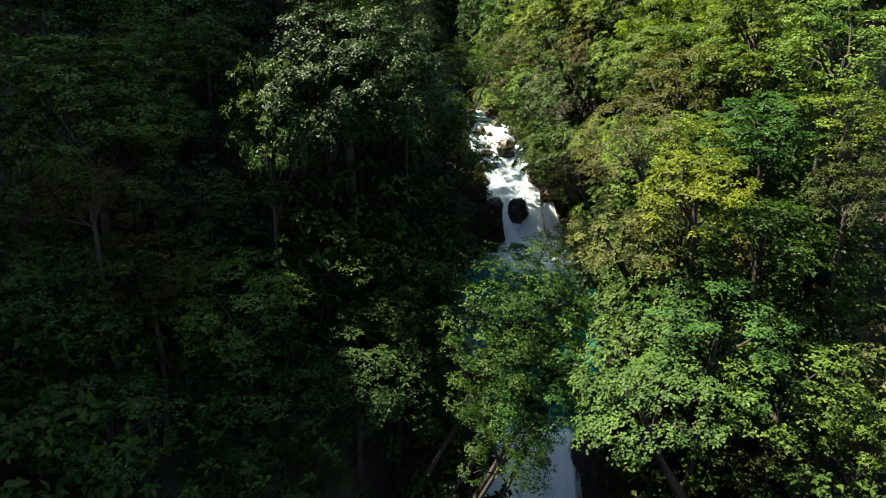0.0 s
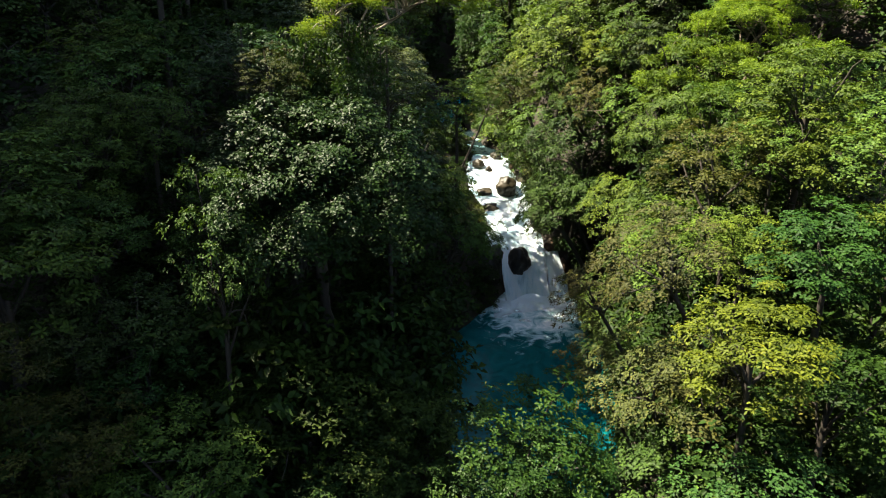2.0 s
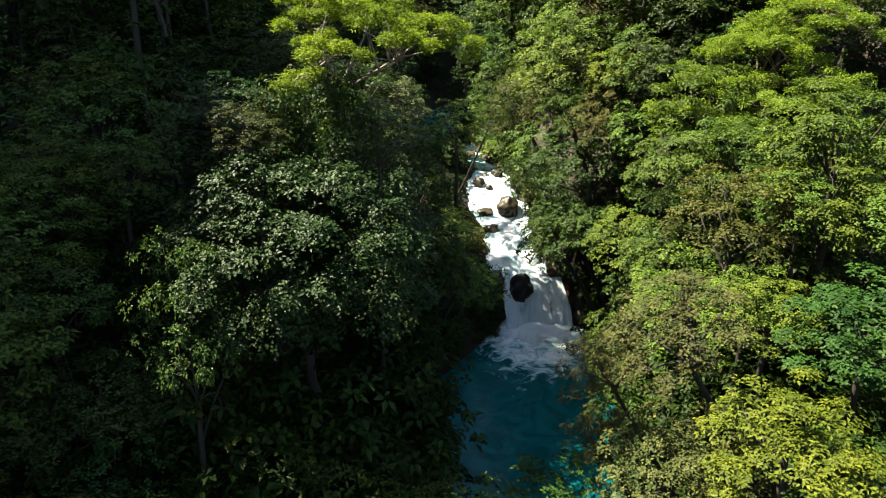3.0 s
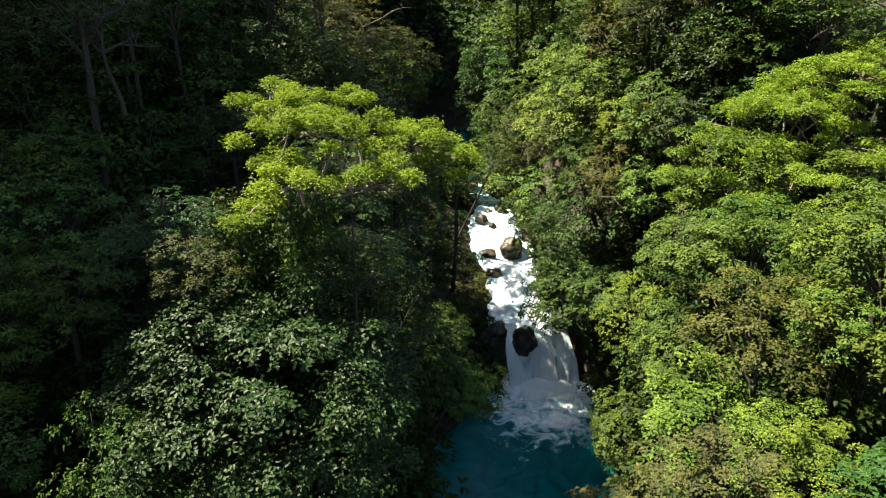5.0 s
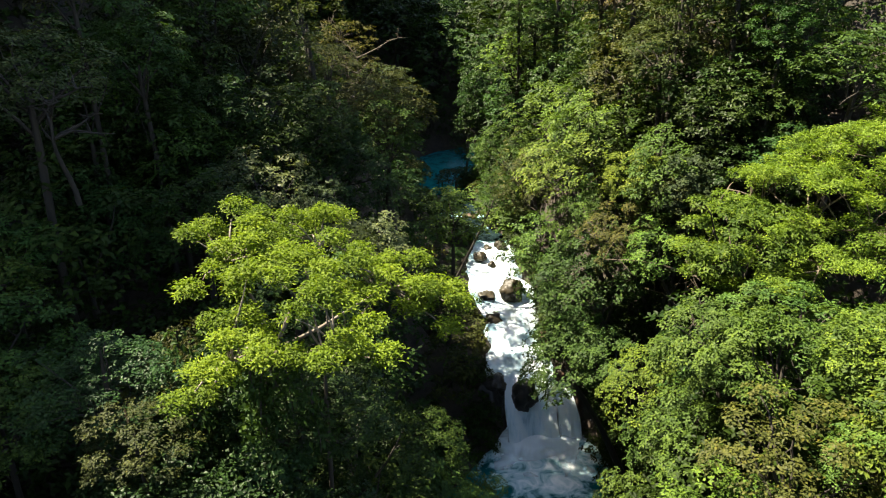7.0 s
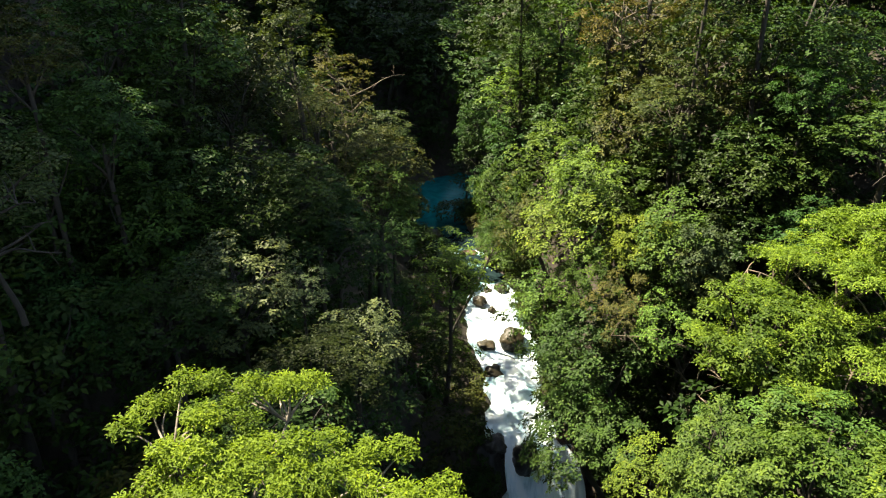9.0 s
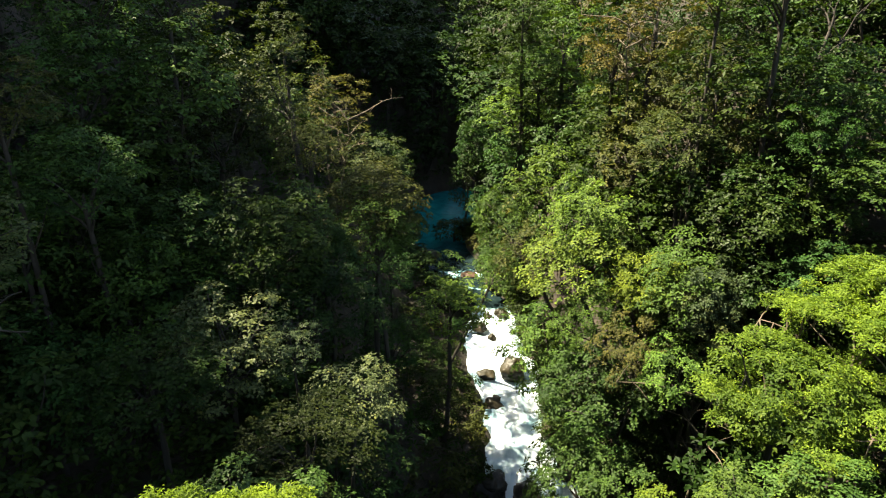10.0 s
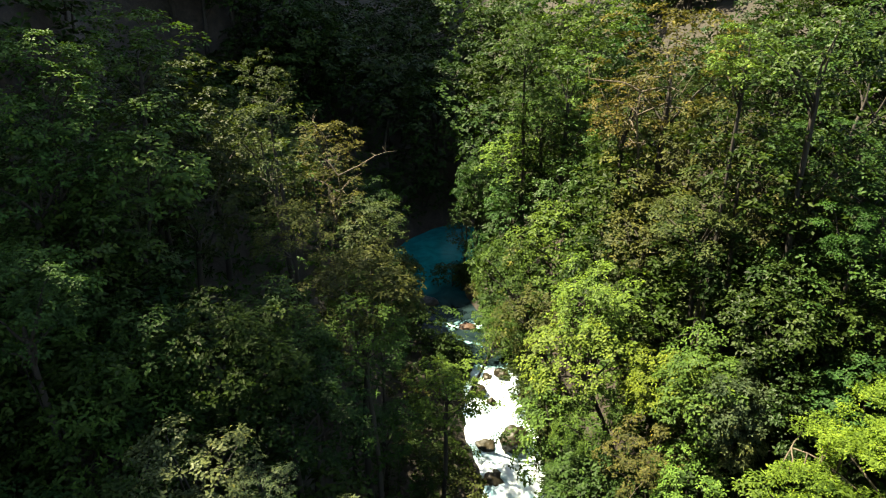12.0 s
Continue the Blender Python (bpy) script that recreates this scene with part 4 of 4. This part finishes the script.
# the rest of the forest, upslope and beyond the far pool
def spread(count, y0, y1, side, kinds, gap, r0, r1, highest):
    """Fills the slope between y0 and y1 with trees that keep their distance."""
    done = 0
    for _ in range(6000):
        if done == count:
            return
        y = chance.uniform(y0, y1)
        xl, xr, _ = (float(v) for v in channel(y))
        x = chance.uniform(*side(y))
        r = chance.uniform(r0, r1)
        if xl - 2.0 < x < xr + 2.0 or (48 < y < 78 and -9 < x < xl) or any((x - a) ** 2 + (y - b) ** 2 < (gap * (r + c)) ** 2 for a, b, c, _ in PLANTED):
            continue
        top = canopy(x, y) if y < 100 else float(ground(x, y)) + chance.uniform(8, 12)
        if top > highest:
            continue
        # shaded slopes get darker tints and the sunlit one brighter: light in the colour
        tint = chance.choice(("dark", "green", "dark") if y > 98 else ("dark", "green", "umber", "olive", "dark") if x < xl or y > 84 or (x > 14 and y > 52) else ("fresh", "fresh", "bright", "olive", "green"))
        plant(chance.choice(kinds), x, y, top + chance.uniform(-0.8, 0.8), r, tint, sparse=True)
        done += 1


usual = ("broadleaf", "fine", "broadleaf", "glossy")
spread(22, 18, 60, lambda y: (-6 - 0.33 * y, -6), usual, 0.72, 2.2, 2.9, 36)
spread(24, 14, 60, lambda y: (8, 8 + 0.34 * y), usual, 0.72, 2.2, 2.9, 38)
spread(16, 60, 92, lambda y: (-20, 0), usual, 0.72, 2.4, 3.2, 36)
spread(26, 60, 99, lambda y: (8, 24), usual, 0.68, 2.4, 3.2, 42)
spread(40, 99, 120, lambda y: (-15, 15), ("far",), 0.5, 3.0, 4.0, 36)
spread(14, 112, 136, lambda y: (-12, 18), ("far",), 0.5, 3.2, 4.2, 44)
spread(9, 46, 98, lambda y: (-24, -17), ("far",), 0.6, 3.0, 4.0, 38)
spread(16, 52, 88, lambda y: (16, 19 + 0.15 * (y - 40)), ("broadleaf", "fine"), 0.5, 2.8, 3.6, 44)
spread(8, 96, 112, lambda y: (-22, -13), ("far",), 0.5, 3.0, 4.0, 70)
spread(8, 121, 132, lambda y: (-4, 14), ("far",), 0.5, 3.4, 4.4, 70)
spread(5, 100, 114, lambda y: (14, 22), ("far",), 0.5, 3.0, 4.0, 60)
spread(5, 46, 74, lambda y: (20, 27), ("far",), 0.5, 3.0, 4.0, 60)
for y in (42.0, 43.6, 45.0, 46.6, 48.2, 50.0, 51.4):
    xr = float(channel(y)[1])
    plant("bush", xr + chance.uniform(0.0, 0.5), y, chance.uniform(2.2, 3.2), chance.uniform(1.1, 1.4), chance.choice(("green", "dark")))
for _ in range(14):
    y = chance.uniform(48, 74)
    x = float(channel(y)[1]) + chance.uniform(4.0, 12.0)
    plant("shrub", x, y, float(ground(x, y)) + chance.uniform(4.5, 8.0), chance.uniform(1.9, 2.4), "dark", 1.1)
# shrubs where the forest floor would lie open
for x, y in ((-21, 51), (-22, 54), (-15, 44), (-16, 46), (-14, 42), (-18, 56), (-17, 58.5), (-19, 54), (-12, 28), (-11.6, 25.6), (-12.6, 30.4), (-12, 52), (-11, 50), (-18, 61), (-16, 60), (-15, 62), (-18, 65), (-24, 44), (-23, 47), (-12, 16.4), (-10.8, 14.8), (15, 28), (14.2, 26.4), (21, 36), (19.6, 34), (18, 32), (20, 38), (27, 64), (26, 61), (24, 66), (23, 43), (24.5, 45.5), (22.5, 41), (25.5, 43.5), (-21, 95), (-23, 96.5), (-19.5, 97.5), (-21.5, 99)):
    plant("shrub", x + chance.uniform(-0.5, 0.5), y + chance.uniform(-0.5, 0.5), float(ground(x, y)) + chance.uniform(3.8, 5.6), chance.uniform(2.1, 2.6), "green", 1.1)
for x, y, top in ((15.5, 36.5, 15.0), (16.5, 41.0, 16.0), (14.5, 38.6, 13.5), (17.5, 44.0, 17.5), (15.5, 44.8, 15.5), (13.8, 46.2, 13.5), (16.6, 31.6, 15.5), (11.6, 33.4, 8.0), (12.4, 36.0, 8.6), (12.0, 38.6, 8.4), (13.4, 40.4, 9.6), (12.8, 42.8, 8.8), (10.4, 31.0, 7.4), (12.6, 30.4, 9.4), (13.6, 34.6, 10.4)):
    plant("shrub", x, y, top, 2.0, chance.choice(("green", "fresh")), 1.2)
# filler shrubs; the hollow's shade under the big tree is in their dark tint
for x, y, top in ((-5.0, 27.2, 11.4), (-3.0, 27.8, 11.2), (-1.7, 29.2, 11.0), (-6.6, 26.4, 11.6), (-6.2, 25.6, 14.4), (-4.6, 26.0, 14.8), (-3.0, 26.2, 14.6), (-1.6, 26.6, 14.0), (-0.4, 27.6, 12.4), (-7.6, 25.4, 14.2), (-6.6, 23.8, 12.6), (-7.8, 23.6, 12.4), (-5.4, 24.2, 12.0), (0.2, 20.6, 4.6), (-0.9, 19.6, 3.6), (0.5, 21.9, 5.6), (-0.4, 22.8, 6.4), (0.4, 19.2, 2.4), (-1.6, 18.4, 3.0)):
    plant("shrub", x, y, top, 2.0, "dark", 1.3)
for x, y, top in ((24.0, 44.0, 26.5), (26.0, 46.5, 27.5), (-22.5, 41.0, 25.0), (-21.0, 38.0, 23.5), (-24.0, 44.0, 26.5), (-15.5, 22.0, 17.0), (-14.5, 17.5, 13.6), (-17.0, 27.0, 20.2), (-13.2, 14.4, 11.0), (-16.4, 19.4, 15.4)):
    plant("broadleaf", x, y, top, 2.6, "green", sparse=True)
# more filler behind the trunks, tinted dark to stand for the shade there
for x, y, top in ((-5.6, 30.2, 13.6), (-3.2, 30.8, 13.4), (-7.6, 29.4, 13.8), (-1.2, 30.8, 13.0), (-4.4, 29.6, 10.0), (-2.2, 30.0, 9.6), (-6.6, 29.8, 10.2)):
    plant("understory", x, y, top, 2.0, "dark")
# leaning trees over the right side of the fall
plant("broadleaf", 9.2, 47.0, 11.8, 1.8, "fresh", 0.8, 28)
plant("glossy", 10.2, 54.0, 11.4, 1.8, "green", 0.95, 20)
plant("broadleaf", 8.6, 50.6, 11.4, 1.6, "fresh", 0.95, 28)
# unseen trees added along the left ridge to dapple the sun on the slope
for y in (50.5, 53.5, 60.5, 66.5, 69.5):
    x = float(channel(y)[0]) - 50 + chance.uniform(-3, 3)
    plant("far", x, y + chance.uniform(-0.6, 0.6), float(ground(x, y)) + chance.uniform(5.5, 8.0), chance.uniform(2.6, 3.4), "green", 0.8)
# the valley downstream
for i in range(48):
    y = -14 + 3.4 * (i % 6) + chance.uniform(-1, 1)
    x = (-5.0, -9.0, -13.5, -18.0, 11.0, 15.5, 20.0, 24.5)[i // 6] + chance.uniform(-1, 1)
    plant("far", x, y, min(float(ground(x, y)) + chance.uniform(5.5, 7.5), 12.5), chance.uniform(2.8, 3.4), "green", 0.7)
for x, y, top in ((27, 118, 36), (30, 115, 37), (24, 121, 36), (-15, 100, 27), (-17.5, 103, 30), (-13, 104, 27), (-16, 107, 30), (29, 112, 38), (32, 109, 39), (3, 150, 35), (-4, 154, 35), (-24, 99, 38), (-26.5, 97, 39), (-22.5, 103, 37), (9, 148, 35)):
    plant("far", x, y, top, 3.8, "green")
# a dull crown behind the tall flat-crowned tree
plant("glossy", -3.3, 34.0, 22.0, 1.9, "green", 0.9)


# ---- the tall trees with flat yellow-green crowns ----
def umbrella_tree(label, seed, mid, foot, fork, plates, limbs, reach, leaves, tuft, leaf, tint):
    """A tree with a flat crown in plates (offset from its middle, reach, tufts) on crooked limbs."""
    rng = np.random.default_rng(seed)
    tree = tagged(new("umbrella_tree"), label, "tree")
    mid = np.array(mid)
    fork = mid + fork
    foot = np.array([*foot, float(ground(*foot)) - 0.4])
    path = bent(rng, foot, fork, 9, 0.0)
    part("trunk", tubes("trunk", [(path, np.linspace(0.26, 0.15, 9), 9)], BARK), None, tree)
    vs, tips, main, some = [], [], [], []
    for dx, dy, dz, wide, count in plates:
        g = np.arange(count) + 0.5
        rad, az = np.sqrt(g / count) * wide, g * 2.39996 + dx
        tips.append(np.stack([mid[0] + dx + rad * np.cos(az), mid[1] + dy + rad * np.sin(az), mid[2] + dz - 0.2 * rad ** 2 + rng.normal(0, 0.26, count)], 1))
    tip = np.concatenate(tips)
    for k in range(limbs):
        a = k * 6.283 / limbs + 0.3
        end = mid + [reach * math.cos(a), reach * math.sin(a), -0.25]
        near = plates[int(np.argmin([(mid[0] + q[0] - end[0]) ** 2 + (mid[1] + q[1] - end[1]) ** 2 for q in plates]))]
        end[2] = mid[2] + near[2] - 0.7
        p = bent(rng, fork, end, 8, 0.1)
        main.append(p)
        some.append([(p, np.linspace(0.055, 0.022, 8), 6)])
    allp = np.concatenate(main)
    for q in tip:
        j = int(np.argmin(((allp - q) ** 2).sum(1) + rng.uniform(0, 0.4, len(allp))))
        some[j // 8].append((bent(rng, allp[j], q - [0, 0, 0.15], 5, 0.15), np.linspace(0.035, 0.01, 5), 4))
        m = int(rng.uniform(0.75, 1.25) * leaves)
        d = unit(rng.normal(size=(m, 3)) + [0, 0, 0.4])
        p = q + d * (rng.uniform(0.3, 1, (m, 1)) ** 0.6) * [tuft, tuft, 0.5 * tuft]
        axis = unit(0.3 * d + [0, 0, 1] + rng.normal(0, 0.3, (m, 3)))
        vs.append(leaf_arrays(rng, p, axis, 5, leaf, 0.38 * leaf, 0.2, 0.1))
    for limb in some:
        part("limb", tubes("limb", limb, BARK_GREY if seed == 77 else BARK_TAN), None, tree)
    crown = part("crown", leaf_mesh("crown", np.concatenate(vs), LEAF_MATTE), None, tree, "flat airy yellow-green crown")
    crown.color = (*tint, 1)
    return tree


umbrella_tree("tall tree with a flat sunlit yellow-green crown on crooked brown limbs", 77, (-2.0, 29.3, 23.0), (-6.4, 30.5), (-0.9, 0.6, -1.9),
              ((-1.6, 1.3, 1.0, 1.3, 11), (-0.3, 2.2, 0.9, 0.9, 7), (0.0, -0.4, 1.0, 1.3, 13), (-1.4, -0.6, 0.4, 0.9, 7), (1.6, 0.3, 0.5, 1.2, 10), (2.9, 0.1, -0.2, 0.75, 6), (1.3, -2.0, 0.2, 0.9, 7), (-0.6, -2.0, -0.1, 0.85, 6), (-1.7, -2.0, -1.0, 0.6, 4)),
              5, 1.9, 110, 0.34, 0.092, (0.09, 0.132, 0.012))
umbrella_tree("broad sunlit yellow-green tree with a layered spreading crown", 41, (15.1, 43.2, 21.8), (17.4, 44.4), (0.8, 0.2, -2.6),
              ((-3.4, 0.4, -3.5, 1.2, 10), (-2.4, -1.0, -3.3, 1.0, 8), (-1.7, 0.8, -1.9, 1.4, 13), (-0.8, -1.6, -2.2, 1.3, 11), (0.1, 0.8, 0.0, 1.5, 14), (1.0, -1.4, 0.1, 1.5, 14), (2.4, -0.4, 1.8, 1.6, 15), (2.0, 1.8, 1.0, 1.4, 12), (3.2, -2.2, 1.0, 1.4, 12), (1.4, 2.8, 0.2, 1.2, 9), (3.9, 1.0, 1.9, 1.3, 10), (-0.4, 2.4, -1.0, 1.1, 8),
               (-2.7, -0.4, -4.3, 1.1, 8), (-1.2, -2.8, -3.5, 1.2, 9), (0.8, -3.2, -2.4, 1.3, 11), (2.6, -3.8, -1.4, 1.3, 11), (0.4, -0.8, -2.0, 1.2, 9), (2.2, -1.8, -1.0, 1.3, 10)),
              10, 3.0, 56, 0.5, 0.14, (0.098, 0.148, 0.022))


# ---- climbers hanging from the flat-crowned tree ----
def climber(label, x, y, top, length, wide, seed, tint):
    """A hanging curtain of vines: thin stems with leaves along them."""
    rng = np.random.default_rng(seed)
    thing = tagged(new("climber"), label, "vine")
    stems, vs = [], []
    for _ in range(9):
        a = np.array([x + rng.normal(0, wide), y + rng.normal(0, wide), top + rng.normal(0, 0.3)])
        b = a + [rng.normal(0, 0.25), rng.normal(0, 0.25), -length * rng.uniform(0.6, 1.1)]
        p = bent(rng, a, b, 9, 0.02)
        stems.append((p, np.linspace(0.025, 0.012, 9), 4))
        n = int(26 * length)
        k = rng.uniform(0, 8, n)
        i = np.minimum(k.astype(int), 7)
        q = p[i] + (p[i + 1] - p[i]) * (k - i)[:, None] + rng.normal(0, 0.16, (n, 3))
        axis = unit(rng.normal(0, 0.6, (n, 3)) + [0, -0.5, 0.5])
        vs.append(leaf_arrays(rng, q, axis, 3, 0.15, 0.085, 0.1, 0.35))
    for stem in stems:
        part("stem", tubes("stem", [stem], BARK), None, thing)
    leaves = part("leaves", leaf_mesh("leaves", np.concatenate(vs), LEAF), None, thing)
    leaves.color = (*tint, 1)
    return thing


climber("curtain of leafy vines hanging beside a tall tree's stem", -4.3, 29.5, 21.6, 3.8, 0.35, 1, TINTS["green"])
climber("curtain of leafy vines hanging beside a tall tree's stem", -4.9, 29.2, 20.4, 3.2, 0.4, 2, TINTS["olive"])
climber("olive climbing plant on a shaded crown", -5.6, 28.6, 19.4, 2.4, 0.4, 3, TINTS["olive"])
climber("curtain of leafy vines under the flat crown", -2.6, 28.2, 21.8, 2.2, 0.4, 4, TINTS["green"])


# ---- bare branches ----
def bare_tree(label, x, y, z, height, spread, seed, mat=BARK_TAN, foot=6.0, thick=1.0):
    rng = np.random.default_rng(seed)
    tree = tagged(new("bare_tree"), label, "dead tree")
    base = np.array([x, y, z])
    top = base + [rng.normal(0, 0.2) * spread, rng.normal(0, 0.2) * spread, height]
    path = bent(rng, base - [0, 0, foot], top, 9, 0)
    part("trunk", tubes("trunk", [(path, np.linspace(0.09, 0.025, 9) * thick, 6)], mat), None, tree)
    for k in range(9):
        a = path[5 + k % 4]
        end = a + [rng.normal(0, spread), rng.normal(0, spread), rng.uniform(0.2, 0.8) * height * 0.6]
        p = bent(rng, a, end, 7, 0.15)
        some = [(p, np.linspace(0.05, 0.014, 7), 5)]
        for _ in range(4):
            b = p[rng.integers(2, 7)]
            some.append((bent(rng, b, b + rng.normal(0, 0.4 * spread, 3) + [0, 0, 0.25], 5, 0.1), np.linspace(0.022, 0.008, 5), 4))
        part("limb", tubes("limb", some, mat), None, tree)
    return tree


bare_tree("bare dead tree with thin pale twigs", -6.6, 70.0, 19.0, 3.2, 1.3, 3)
bare_tree("bare dead tree with thin pale twigs", -8.2, 76.0, 20.0, 3.5, 1.4, 4)
bare_tree("leafless branching tree among green crowns", -10.4, 36.4, 24.2, 1.2, 1.0, 5, mat=BARK, foot=2.0)
bare_tree("leafless branching tree among green crowns", 12.4, 46.4, 13.0, 2.2, 1.6, 6)
bare_tree("tall bare trunk standing above the slope's trees", 19.0, 55.8, 25.0, 5.0, 1.0, 8, mat=BARK, foot=10, thick=2.4)
bare_tree("tall bare trunk standing above the slope's trees", 20.0, 56.6, 25.0, 4.4, 0.9, 12, mat=BARK, foot=10, thick=2.0)
bare_tree("leafless branching tree among green crowns", 10.8, 60.4, 27.4, 2.2, 1.5, 9)
bare_tree("golden dead branches above the slope's crowns", 12.6, 69.8, 26.0, 2.6, 1.7, 14)
bare_tree("golden dead branches above the slope's crowns", 14.2, 70.6, 26.4, 2.4, 1.5, 15)

# ---- undergrowth ----
rng = np.random.default_rng(9)


def thicket(name, label, n, x0, x1, y0, y1, reach, leaf, wide, tint, off):
    """Leaf tufts over the valley's sides, from the ground up to a share of the forest's height."""
    ux, uy = rng.uniform(x0, x1, n), rng.uniform(y0, y1, n)
    xl, xr, _ = channel(uy)
    u = np.maximum(xl - ux, ux - xr)
    keep = (u > off) & ~((ux < xl) & (uy > 55) & (uy < 73) & (u < 6.0))
    ux, uy, u = ux[keep], uy[keep], u[keep]
    hi = np.minimum(reach, 0.4 + 0.9 * u)
    p = np.stack([ux, uy, ground(ux, uy) + 0.1 + hi * rng.uniform(0, 1, len(ux)) ** 0.8], 1)
    axis = unit(rng.normal(0, 0.5, (len(p), 3)) + [0, -0.3, 1])
    me = leaf_mesh(name, leaf_arrays(rng, p, axis, 6, leaf, wide, 0.3, 0.2), LEAF)
    ob = tagged(new(name, me), label, "undergrowth", kind="stuff")
    ob.color = tint


thicket("undergrowth", "low ferns and leafy plants covering the forest floor", 6000, -20, 24, 12, 104, 0.9, 0.4, 0.13, (0.02, 0.046, 0.008, 1), 0.25)
thicket("understory", "dense leafy saplings and climbers under the tall trees", 9000, -22, 25, 13, 104, 6.5, 0.33, 0.16, (0.019, 0.043, 0.007, 1), 0.8)
